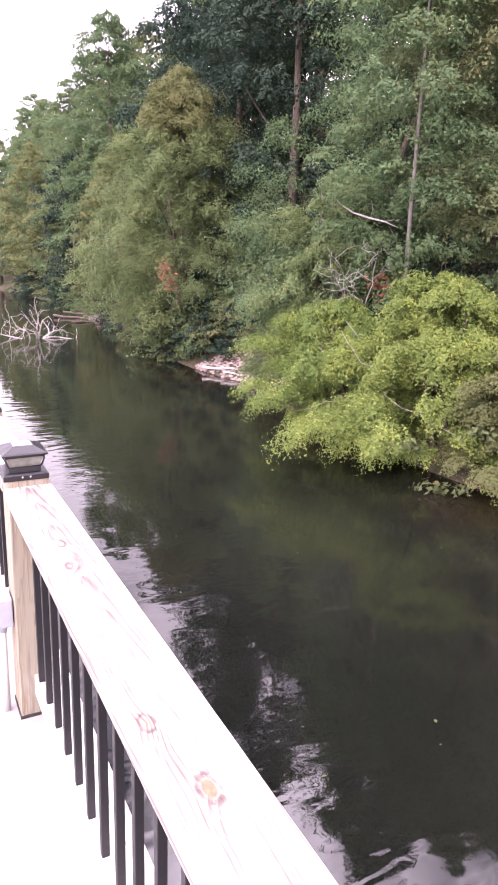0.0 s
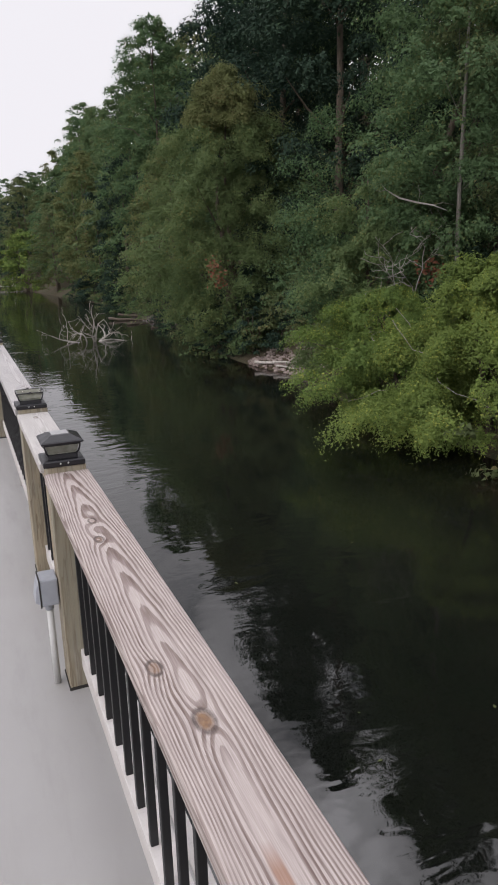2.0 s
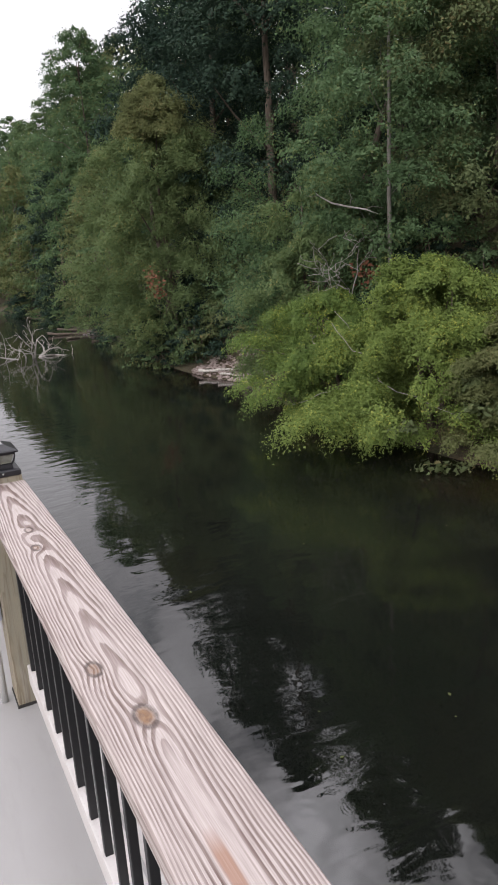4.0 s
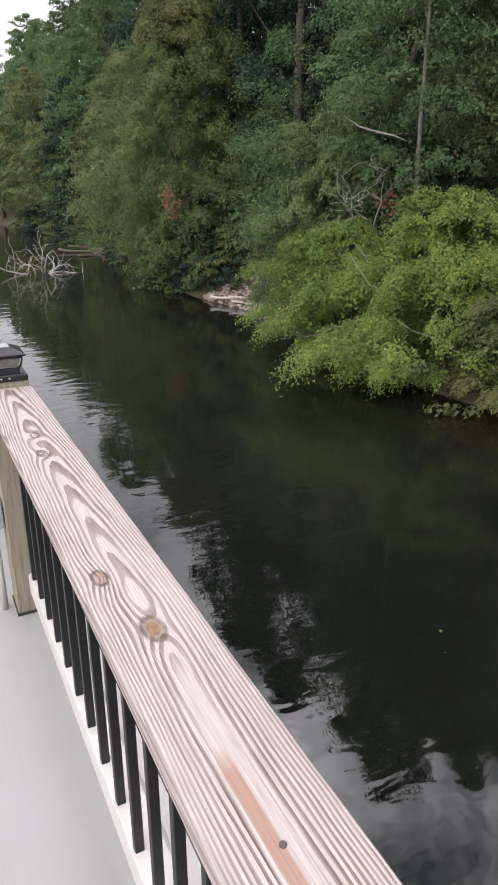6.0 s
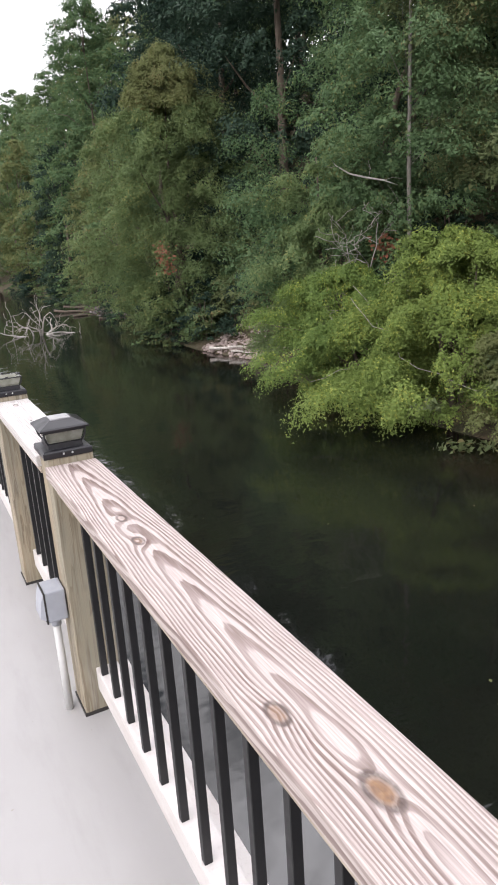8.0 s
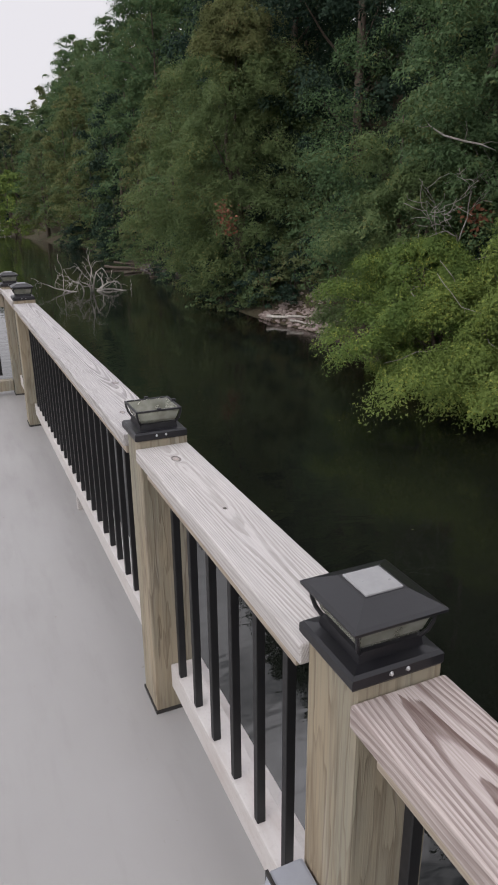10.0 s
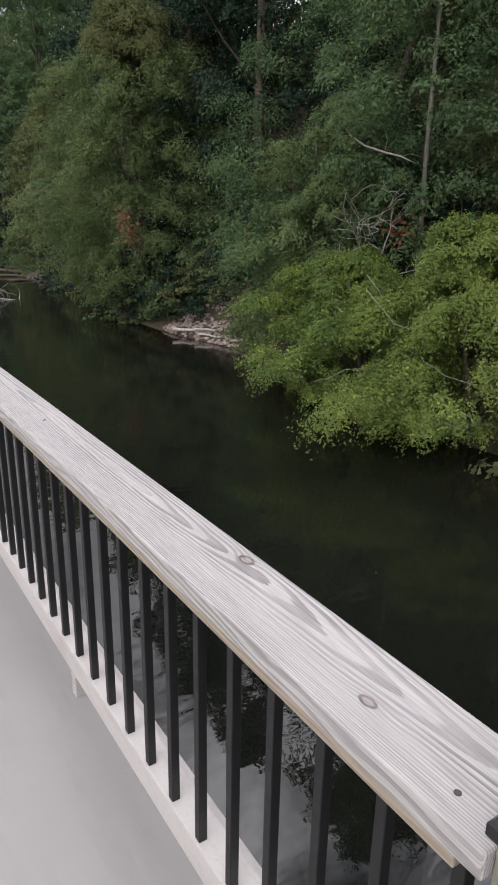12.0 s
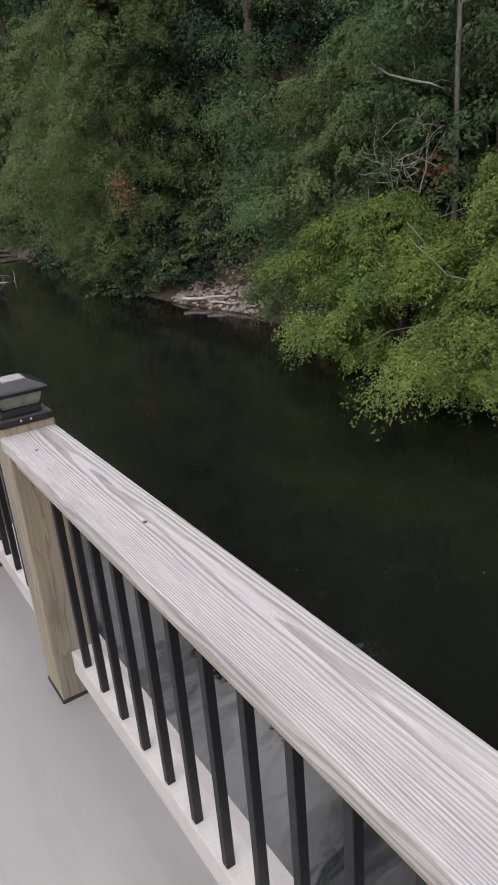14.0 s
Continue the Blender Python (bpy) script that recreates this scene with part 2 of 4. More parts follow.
POST = post_wood()
DECK = membrane()
WHITE = painted("white_painted_rail", (0.50, 0.475, 0.46), (0.39, 0.34, 0.315))
BLACK = plain("black_powder_coat", (0.004, 0.004, 0.005), 0.5, 0.0, 0.02)
LAMPBLACK = plain("dusty_black_lamp", (0.006, 0.006, 0.0085), 0.4, 0.0, 0.08)
BOXGREY = plain("grey_outlet_plastic", (0.31, 0.325, 0.36), 0.5)
CONDUIT = plain("pale_conduit_plastic", (0.50, 0.50, 0.49), 0.45)
SOLAR = plain("dusty_solar_glass", (0.30, 0.30, 0.305), 0.3, 0.0, 0.5)
SHOE = plain("dark_post_shoe", (0.02, 0.018, 0.016), 0.7)
SCREW = plain("pale_screw_head", (0.5, 0.5, 0.5), 0.35, 0.6)
NAIL = plain("rusty_nail_head", (0.09, 0.075, 0.065), 0.55, 0.6)


def lamp_glass():
    m = Nodes("cloudy_lamp_glass")
    co = m.coords()
    a = m.noise(co, 26, 4, 0.6)
    m.bsdf.inputs["Transmission Weight"].default_value = 0.6
    m.bsdf.inputs["IOR"].default_value = 1.3
    return m.set(m.mix(m.range(a, 0.35, 0.7), (0.50, 0.51, 0.45), (0.32, 0.325, 0.26)), m.range(a, 0.3, 0.7, 0.10, 0.3))


def lamp_tray():
    """A bright tray with wet dark litter gathered on one side."""
    m = Nodes("bright_littered_lamp_tray")
    co = m.coords()
    x, y, z = m.split(co)
    edge = m.math("ADD", m.math("MULTIPLY", m.math("ADD", x, m.math("MULTIPLY", y, -0.6)), 9.0), m.noise(co, 38, 3, 0.6))
    bits = m.noise(co, 330, 3, 0.65)
    dirt = m.math("MULTIPLY", m.range(edge, 0.52, 0.72), m.range(bits, 0.36, 0.55, 0.25, 1.0))
    col = m.mix(dirt, (0.80, 0.80, 0.79), (0.06, 0.055, 0.045))
    m.bump(bits, 0.5, 0.002)
    return m.set(col, m.range(dirt, 0.0, 1.0, 0.18, 0.7), m.range(dirt, 0.0, 1.0, 0.55, 0.0))


REFLECT = lamp_tray()
LAMPGLASS = lamp_glass()


def water_material():
    m = Nodes("dark_green_river_water")
    co = m.coords()
    x, y, z = m.split(co)
    slow = m.noise(m.scaled(co, 0.22, 0.12, 1), 1.0, 4, 0.55)
    wav = m.noise(m.scaled(co, 1.0, 2.0, 1), 1.0, 2, 0.4, 0.9)
    rip = m.noise(m.scaled(co, 3.6, 6.5, 1), 1.0, 1, 0.4, 0.5)
    # the open channel is more ruffled than the lee of the bank
    open_water = m.range(x, 7.5, 1.5, 0.10, 1.0)
    patch = m.range(m.noise(m.scaled(co, 0.35, 0.25, 1), 1.0, 3, 0.5), 0.42, 0.62, 0.25, 1.0)
    h = m.math("ADD", m.math("MULTIPLY", wav, 1.0), m.math("MULTIPLY", rip, 0.2))
    h = m.math("MULTIPLY", h, m.math("MULTIPLY", open_water, patch))
    col = m.mix(m.range(slow, 0.35, 0.68), (0.0062, 0.0070, 0.0056), (0.0100, 0.0110, 0.0082))
    shoal = m.math("MULTIPLY", m.range(x, 8.5, 11.5), m.range(m.noise(co, 0.5, 4, 0.6), 0.42, 0.68))
    col = m.mix(m.math("MULTIPLY", shoal, 0.7), col, (0.024, 0.012, 0.006))
    m.bump(h, 0.3, 0.045)
    m.bsdf.inputs["IOR"].default_value = 1.39
    m.bsdf.inputs["Specular IOR Level"].default_value = 0.8
    return m.set(col, m.range(x, 2.5, 8.0, 0.012, 0.08))


RIVER = water_material()


def leaf_material(name, a, b, c, through_light=0.3, patch=0.55):
    """Leaf colours from a to b, some of them c."""
    m = Nodes(name)
    geo = m.n.new("ShaderNodeNewGeometry")
    rnd = geo.outputs["Random Per Island"]
    obj = m.n.new("ShaderNodeObjectInfo").outputs["Random"]
    big = m.noise(m.coords(), patch, 3, 0.55)
    f = m.math("ADD", m.math("MULTIPLY", rnd, 0.35), m.math("MULTIPLY", m.math("SUBTRACT", big, 0.24), 1.15))
    col = m.mix(f, a, b)
    odd = m.math("MULTIPLY", m.math("GREATER_THAN", rnd, 0.82), m.range(big, 0.45, 0.62))
    col = m.mix(m.math("MULTIPLY", odd, 0.8), col, c)
    col = m.mix(m.math("MULTIPLY", obj, 0.35), col, tuple(0.5 * (p + q) for p, q in zip(a, c)))
    m.set(col, 0.7)
    m.bsdf.inputs["Specular IOR Level"].default_value = 0.15
    tr = m.n.new("ShaderNodeBsdfTranslucent")
    m.l.new(col, tr.inputs["Color"])
    mx = m.n.new("ShaderNodeMixShader")
    mx.inputs[0].default_value = through_light
    m.l.new(m.bsdf.outputs[0], mx.inputs[1])
    m.l.new(tr.outputs[0], mx.inputs[2])
    m.l.new(mx.outputs[0], m.out.inputs["Surface"])
    return m.mat


LEAF = leaf_material("mid_green_leaves", (0.060, 0.110, 0.054), (0.130, 0.208, 0.092), (0.20, 0.20, 0.075), 0.42)
LIME = leaf_material("yellow_green_leaves", (0.058, 0.108, 0.034), (0.23, 0.315, 0.076), (0.36, 0.38, 0.085), 0.34, 1.3)
# blue-green leaves, darkened further to hold the deep shade between the trees
DARKLEAF = leaf_material("shade_darkened_blue_green_leaves", (0.015, 0.032, 0.024), (0.035, 0.067, 0.046), (0.06, 0.095, 0.045), 0.25)
OLIVE = leaf_material("olive_leaves", (0.075, 0.112, 0.052), (0.165, 0.208, 0.088), (0.21, 0.16, 0.075), 0.42)
TINTED = leaf_material("autumn_tinted_leaves", (0.105, 0.140, 0.055), (0.185, 0.205, 0.085), (0.23, 0.185, 0.085), 0.45)
FRESH = leaf_material("fresh_green_leaves", (0.078, 0.134, 0.060), (0.185, 0.258, 0.108), (0.28, 0.275, 0.10), 0.48)
RUST = leaf_material("rust_red_leaves", (0.14, 0.06, 0.035), (0.25, 0.11, 0.07), (0.20, 0.13, 0.06))


def bark_material(name, a, b):
    m = Nodes(name)
    co = m.coords()
    g = m.noise(m.scaled(co, 14, 14, 2.2), 1.0, 5, 0.65)
    f = m.noise(co, 45, 3, 0.6)
    m.bump(m.math("ADD", g, m.math("MULTIPLY", f, 0.5)), 0.6, 0.02)
    return m.set(m.mix(m.range(g, 0.3, 0.7), a, b), 0.9)


BARK = bark_material("grey_brown_bark", (0.045, 0.035, 0.026), (0.13, 0.105, 0.08))
PALEBARK = bark_material("pale_grey_bark", (0.07, 0.065, 0.055), (0.24, 0.225, 0.20))
SNAG = bark_material("grey_dead_twigs", (0.17, 0.155, 0.14), (0.34, 0.32, 0.29))
DRIFT = bark_material("bleached_driftwood", (0.30, 0.28, 0.25), (0.56, 0.53, 0.49))


def earth_material():
    m = Nodes("leaf_littered_bank_soil")
    co = m.coords()
    a = m.noise(co, 0.6, 5, 0.6)
    b = m.noise(co, 6, 5, 0.65)
    col = m.mix(m.range(a, 0.35, 0.65), (0.060, 0.042, 0.026), (0.045, 0.052, 0.022))
    col = m.mix(m.range(b, 0.45, 0.7, 0, 0.7), col, (0.12, 0.085, 0.05))
    m.bump(b, 0.8, 0.15)
    return m.set(col, 0.95)


EARTH = earth_material()


def stone_material(name, a, b):
    m = Nodes(name)
    co = m.coords()
    rnd = m.n.new("ShaderNodeNewGeometry").outputs["Random Per Island"]
    n = m.noise(co, 5, 5, 0.6)
    col = m.mix(m.math("ADD", m.math("MULTIPLY", rnd, 0.6), m.range(n, 0.3, 0.7, -0.1, 0.5)), a, b)
    m.bump(n, 0.6, 0.05)
    return m.set(col, 0.9)


STONE = stone_material("pale_pinkish_stone", (0.18, 0.14, 0.125), (0.38, 0.315, 0.29))
DARKSTONE = stone_material("dark_slope_stone", (0.06, 0.052, 0.05), (0.15, 0.13, 0.125))


# ---- mesh helpers ----
def thing(name, x, y, z, label, category, group="", kind="", turn=0.0):
    ob = new(name)
    ob.empty_display_size = 0.1
    ob.matrix_basis = pose(x, y, z, 0, 0, turn)
    return tagged(ob, label, category, group, kind)


def part(name, bm, material, parent=None, label="", smooth=False):
    me = bpy.data.meshes.new(name)
    bm.to_mesh(me)
    bm.free()
    me.materials.append(material)
    if smooth:
        for p in me.polygons:
            p.use_smooth = True
    ob = new(name, me)
    if parent is not None:
        ob.parent = parent
    return tagged(ob, label)


def box(bm, x0, x1, y0, y1, z0, z1, bevel=0.0, segments=2):
    made = bmesh.ops.create_cube(bm, size=1.0)
    vs = made["verts"]
    for v in vs:
        v.co = Vector((x0 + (v.co.x + 0.5) * (x1 - x0), y0 + (v.co.y + 0.5) * (y1 - y0), z0 + (v.co.z + 0.5) * (z1 - z0)))
    if bevel:
        es = list({e for v in vs for e in v.link_edges})
        bmesh.ops.bevel(bm, geom=es, offset=bevel, segments=segments, affect="EDGES", profile=0.6)
    return bm


def boxed(x0, x1, y0, y1, z0, z1, bevel=0.0, segments=2):
    return box(bmesh.new(), x0, x1, y0, y1, z0, z1, bevel, segments)


def rings_mesh(bm, rings, close=True):
    """Skins a row of closed rings of points."""
    rows = [[bm.verts.new(p) for p in ring] for ring in rings]
    n = len(rows[0])
    for a, b in zip(rows, rows[1:]):
        for k in range(n):
            bm.faces.new((a[k], a[(k + 1) % n], b[(k + 1) % n], b[k]))
    if close:
        bm.faces.new(list(reversed(rows[0])))
        bm.faces.new(rows[-1])
    return bm


def square(half, z, cx=0.0, cy=0.0):
    return [(cx - half, cy - half, z), (cx + half, cy - half, z), (cx + half, cy + half, z), (cx - half, cy + half, z)]


def tube(bm, pts, radii, sides=6):
    pts = [Vector(p) for p in pts]
    rings = []
    for k, p in enumerate(pts):
        d = (pts[min(k + 1, len(pts) - 1)] - pts[max(k - 1, 0)]).normalized()
        u = d.orthogonal().normalized()
        w = d.cross(u)
        rings.append([p + (u * math.cos(a) + w * math.sin(a)) * radii[k] for a in [2 * math.pi * s / sides for s in range(sides)]])
    return rings_mesh(bm, rings)


# ---- ground and water ----
BANK = [(-80, 14.5), (-20, 13.2), (4, 12.3), (9, 12.0), (13, 11.6), (19, 11.9), (24, 13.2), (28, 12.6), (33, 12.6), (36, 12.9), (48, 15.6),
        (57, 14.6), (72, 16.0), (86, 16.2), (130, 13.0), (168, 11.5), (230, 7.0), (262, 4.5), (300, 16.0), (400, 60.0), (1200, 300.0)]


def bank_x(y):
    return float(np.interp(y, [b[0] for b in BANK], [b[1] for b in BANK]))


def ground_z(x, y):
    d = x - bank_x(y)
    rough = noise.noise((x * 0.22, y * 0.22, 3.1)) * 0.6 + noise.noise((x * 0.9, y * 0.9, 7.7)) * 0.18
    if d > -3:
        rise = max(0.0, d)
        steep = 0.95 * float(np.interp(y, [42, 80, 150], [1.0, 1.0, 0.96]))
        top = 0.3 * min(rise, 1.5) + steep * min(max(0.0, rise - 1.5), 21) + 0.15 * max(0.0, rise - 22.5)
        return WATER - 0.45 + 0.5 * min(d + 1.2, 1.2) + top + rough * min(1, max(0.2, rise / 3))
    if x < -1.5:
        return max(-6.0, min(-0.2, -6.0 + (-1.5 - x) * 2.0))
    return max(-6.0, WATER - 0.95 + 0.5 * (d + 3))


def build_ground():
    xs = [-1500, -400, -120, -40, -12, -6, -5, -4.4, -3.5, -1.5, 2, 6] + [8 + 0.8 * k for k in range(32)] + [36, 42, 50, 60, 80, 120, 250, 600, 1500]
    ys = [-1500, -400, -120, -80, -60, -45, -32, -24, -16, -10, -6, -2, 2] + [5 + 1.1 * k for k in range(34)] + \
         [45, 49, 53, 57, 62, 67, 72, 78, 86, 95, 105, 118, 130, 145, 168, 190, 210, 230, 260, 300, 350, 400, 600, 1000, 2500]
    me = bpy.data.meshes.new("ground")
    verts = [(x, y, ground_z(x, y)) for y in ys for x in xs]
    n = len(xs)
    faces = [(j * n + i, j * n + i + 1, (j + 1) * n + i + 1, (j + 1) * n + i) for j in range(len(ys) - 1) for i in range(n - 1)]
    me.from_pydata(verts, [], faces)
    me.materials.append(EARTH)
    for p in me.polygons:
        p.use_smooth = True
    return tagged(new("ground", me), "wooded river bank of brown leaf-littered soil", "ground", kind="structure")


build_ground()
wbm = bmesh.new()
for cs in [[(-1500, -1500), (1500, -1500), (1500, 2500), (-1500, 2500)]]:
    wbm.faces.new([wbm.verts.new((cx, cy, WATER)) for cx, cy in cs])
tagged(part("water", wbm, RIVER), "dark green calm river water with small ripples", "river", kind="structure")

# ---- deck ----
floor = tagged(part("floor", boxed(-5.2, 0.215, -6.0, 7.85, -0.2, 0.0, 0.012), DECK), "pale grey coated deck floor with faint seams and specks", "deck floor", kind="structure")
part("edge_trim", boxed(0.176, 0.222, -6.0, 7.86, -0.19, 0.006, 0.004), WHITE, floor, "white painted deck edge board")
for sx in (-0.36, -1.58, -2.80):
    part("seam", boxed(sx, sx + 0.03, -5.98, 7.8, -0.004, 0.0008), DECK, floor)

# ---- railing ----
POSTS = [(-1.27, "pale"), (2.062, "brown"), (3.182, "tan"), (6.512, "tan"), (7.50, "tan")]
PX0, PX1, PW = -0.004, 0.136, 0.14
railing = thing("deck_railing", 0.066, 2.0, 0, "weathered wooden deck railing with thin black metal balusters", "railing")
RX, RY = 0.066, 2.0


def rail_part(name, bm, mat, label="", at=(0, 0, 0)):
    ob = part(name, bm, mat, railing, label)
    ob.location = at
    return ob


def post_mesh():
    bm = boxed(-0.07, 0.07, -0.07, 0.07, 0.004, 0.931, 0.005)
    return bm


for y0, tone in POSTS:
    p = rail_part("post", post_mesh(), POST, "square weathered pine post", (0.0, y0 + 0.07 - RY, 0))
    p.rotation_euler = (0, 0, radians(90 * (int(y0 * 7) % 4)))
    part("post_shoe", boxed(-0.074, 0.074, -0.074, 0.074, 0.0, 0.012), SHOE, p, "thin dark post base plate")

BAY = [(-1.13, 2.062, PINK, "strongly grained weathered pine handrail board"), (2.202, 3.182, PALE, "pale weathered pine handrail board"),
       (3.322, 6.512, SILVER, "silver-grey weathered pine handrail board"), (6.652, 7.50, PALE, "pale weathered pine handrail board")]
STEPS = [0.139, 0.1427, 0.1312, 0.1427]
FIRST = [2.01, 3.112, 6.416, 7.40]
bal_mesh = None
for (y0, y1, mat, lab), first, step in zip(BAY, FIRST, STEPS):
    mid = (y0 + y1) / 2
    L = (y1 - y0) / 2 - 0.001
    W = 0.080 if y0 < 0 else 0.0765
    rail_part("top_rail", boxed(-0.080, 2 * W - 0.080, -L, L, -0.038, 0.0, 0.006, 3), mat, lab, (-0.004, mid - RY, RAIL))
    rail_part("under_rail", boxed(-0.055, 0.055, -L + 0.045, L - 0.045, -0.036, 0.0, 0.003), TAN, "tan pine rail under the handrail", (-0.012, mid - RY, RAIL - 0.0395))
    rail_part("bottom_rail", boxed(-0.0385, 0.0385, -L, L, -0.085, 0.0, 0.005), WHITE, "white painted bottom rail", (0.0205, mid - RY, 0.176))
    y = first
    while y > y0 + 0.03:
        if bal_mesh is None:
            b = rail_part("baluster", boxed(-0.0105, 0.0105, -0.0105, 0.0105, 0.174, RAIL - 0.074, 0.0015, 1), BLACK, "black square metal baluster")
            bal_mesh = b.data
        else:
            b = new("baluster", bal_mesh)
            b.parent = railing
            tagged(b, "black square metal baluster")
        b.location = (0.0, y - RY, 0)
        y -= step
for y0 in (4.86, 0.42):
    rail_part("support_block", boxed(-0.018, 0.020, 0.0, 0.04, 0.0, 0.0905, 0.004), PALE, "small pale wood block under the bottom rail", (0.002, y0 - RY, 0.0))

# the end railing across the deck
end_rail = thing("end_railing", -1.0, 7.57, 0, "brown wooden railing across the deck end with thin black balusters", "railing")
part("top_rail", boxed(-2.9, 0.994, -0.074, 0.074, RAIL - 0.038, RAIL, 0.005), PALE, end_rail, "pale pine handrail board")
part("under_rail", boxed(-2.9, 0.99, -0.045, 0.045, RAIL - 0.15, RAIL - 0.039, 0.004), TAN, end_rail, "tan pine rail under the handrail")
part("bottom_rail", boxed(-2.9, 0.99, -0.045, 0.045, 0.04, 0.13, 0.004), POST, end_rail, "brown weathered bottom rail")
for k in range(26):
    b = new("baluster", bal_mesh)
    b.parent = end_rail
    b.location = (0.90 - k * 0.15, 0.0, 0)
for k in range(3):
    part("support_block", boxed(-0.06 - k * 1.4 + 0.3, 0.08 - k * 1.4 + 0.3, -0.045, 0.045, 0.0, 0.042, 0.004), POST, end_rail)
p = part("post", boxed(-3.04, -2.9, -0.07, 0.07, 0.0, 0.931, 0.005), POST, end_rail, "square weathered pine post")


# ---- lamps on the posts ----
def cap_lamp(x, y, roofed=True):
    lab = "black solar cap lamp with a hipped roof on a post" if roofed else "open black post cap lamp without its roof, pale tray showing"
    ob = thing("post_cap_lamp", x, y, 0.931, lab, "lamp", "lamps on the deck posts")
    bm = bmesh.new()
    rings_mesh(bm, [square(0.0735, 0.0), square(0.0755, 0.004), square(0.0755, 0.018), square(0.071, 0.023), square(0.055, 0.025)])
    part("base", bm, LAMPBLACK, ob)
    bm = bmesh.new()
    rings_mesh(bm, [square(0.054, 0.025), square(0.052, 0.040), square(0.047, 0.042)])
    part("collar", bm, LAMPBLACK, ob)
    # glass bowl flaring upwards, with a thickness
    bm = bmesh.new()
    outer = [square(0.046, 0.041), square(0.052, 0.050), square(0.061, 0.080)]
    inner = [square(0.058, 0.080), square(0.049, 0.051), square(0.043, 0.046)]
    rings_mesh(bm, outer + inner)
    part("glass", bm, LAMPGLASS, ob, "frosted flared glass")
    for sx in (-1, 1):
        for sy in (-1, 1):
            bm = bmesh.new()
            tube(bm, [(0.050 * sx, 0.050 * sy, 0.038), (0.058 * sx, 0.058 * sy, 0.052), (0.0625 * sx, 0.0625 * sy, 0.068), (0.0635 * sx, 0.0635 * sy, 0.083)],
                 [0.0034, 0.0034, 0.003, 0.003], 6)
            part("rib", bm, LAMPBLACK, ob)
    for k in range(4):
        bm = boxed(-0.0655, 0.0655, 0.0600, 0.0660, 0.0775, 0.083, 0.0018, 2)
        bmesh.ops.rotate(bm, verts=bm.verts, cent=(0, 0, 0), matrix=Matrix.Rotation(k * math.pi / 2, 3, "Z"))
        part("rim", bm, LAMPBLACK, ob)
    bm = bmesh.new()
    rings_mesh(bm, [square(0.0425, 0.0465), square(0.0435, 0.0505)])
    part("tray", bm, REFLECT, ob, "pale reflecting tray")
    if roofed:
        bm = bmesh.new()
        rings_mesh(bm, [square(0.064, 0.084), square(0.075, 0.085), square(0.076, 0.090), square(0.071, 0.094), square(0.040, 0.109), square(0.036, 0.111)])
        part("roof", bm, LAMPBLACK, ob, "dusty black hipped roof")
        part("solar_panel", boxed(-0.031, 0.031, -0.031, 0.031, 0.1100, 0.1140, 0.001, 1), SOLAR, ob, "dusty grey solar panel")
    else:
        for sx, sy in ((0.0, 0.066), (0.0, -0.066), (0.066, 0.01)):
            part("clip", boxed(sx - 0.006, sx + 0.006, sy - 0.004, sy + 0.004, 0.080, 0.088, 0.001, 1), LAMPBLACK, ob)
    for sx in (-0.045, 0.045):
        bm = bmesh.new()
        bmesh.ops.create_icosphere(bm, subdivisions=1, radius=0.004)
        bmesh.ops.translate(bm, verts=bm.verts, vec=(sx * 0.3, -0.0755, 0.012))
        part("screw", bm, SCREW, ob)
    return ob


for k, (y0, tone) in enumerate(POSTS):
    cap_lamp(0.058, y0 + 0.07, k != 2)

# ---- outlet box beside the post ----
outlet = thing("outlet_box", -0.062, 2.150, 0.0, "grey plastic weatherproof outlet box on a pale conduit beside a post", "outlet box")
part("body", boxed(-0.012, 0.054, -0.05, 0.05, 0.365, 0.475, 0.006), BOXGREY, outlet)
bm = bmesh.new()
rings_mesh(bm, [[(-0.016, -0.046, 0.47), (-0.016, 0.046, 0.47), (-0.016, 0.046, 0.375), (-0.016, -0.046, 0.375)],
                [(-0.026, -0.042, 0.44), (-0.026, 0.042, 0.44), (-0.034, 0.042, 0.385), (-0.034, -0.042, 0.385)]])
part("cover", bm, BOXGREY, outlet, "flared grey flap cover")
part("gasket", boxed(-0.0165, -0.0115, -0.051, 0.051, 0.363, 0.477), SHOE, outlet)
bm = bmesh.new()
tube(bm, [(0.018, -0.01, 0.0), (0.018, -0.01, 0.37)], [0.0135, 0.0135], 14)
part("conduit", bm, CONDUIT, outlet, "pale grey conduit pipe", True)
bm = bmesh.new()
tube(bm, [(0.018, -0.01, 0.335), (0.018, -0.01, 0.367)], [0.017, 0.017], 14)
part("coupling", bm, BOXGREY, outlet, "", True)


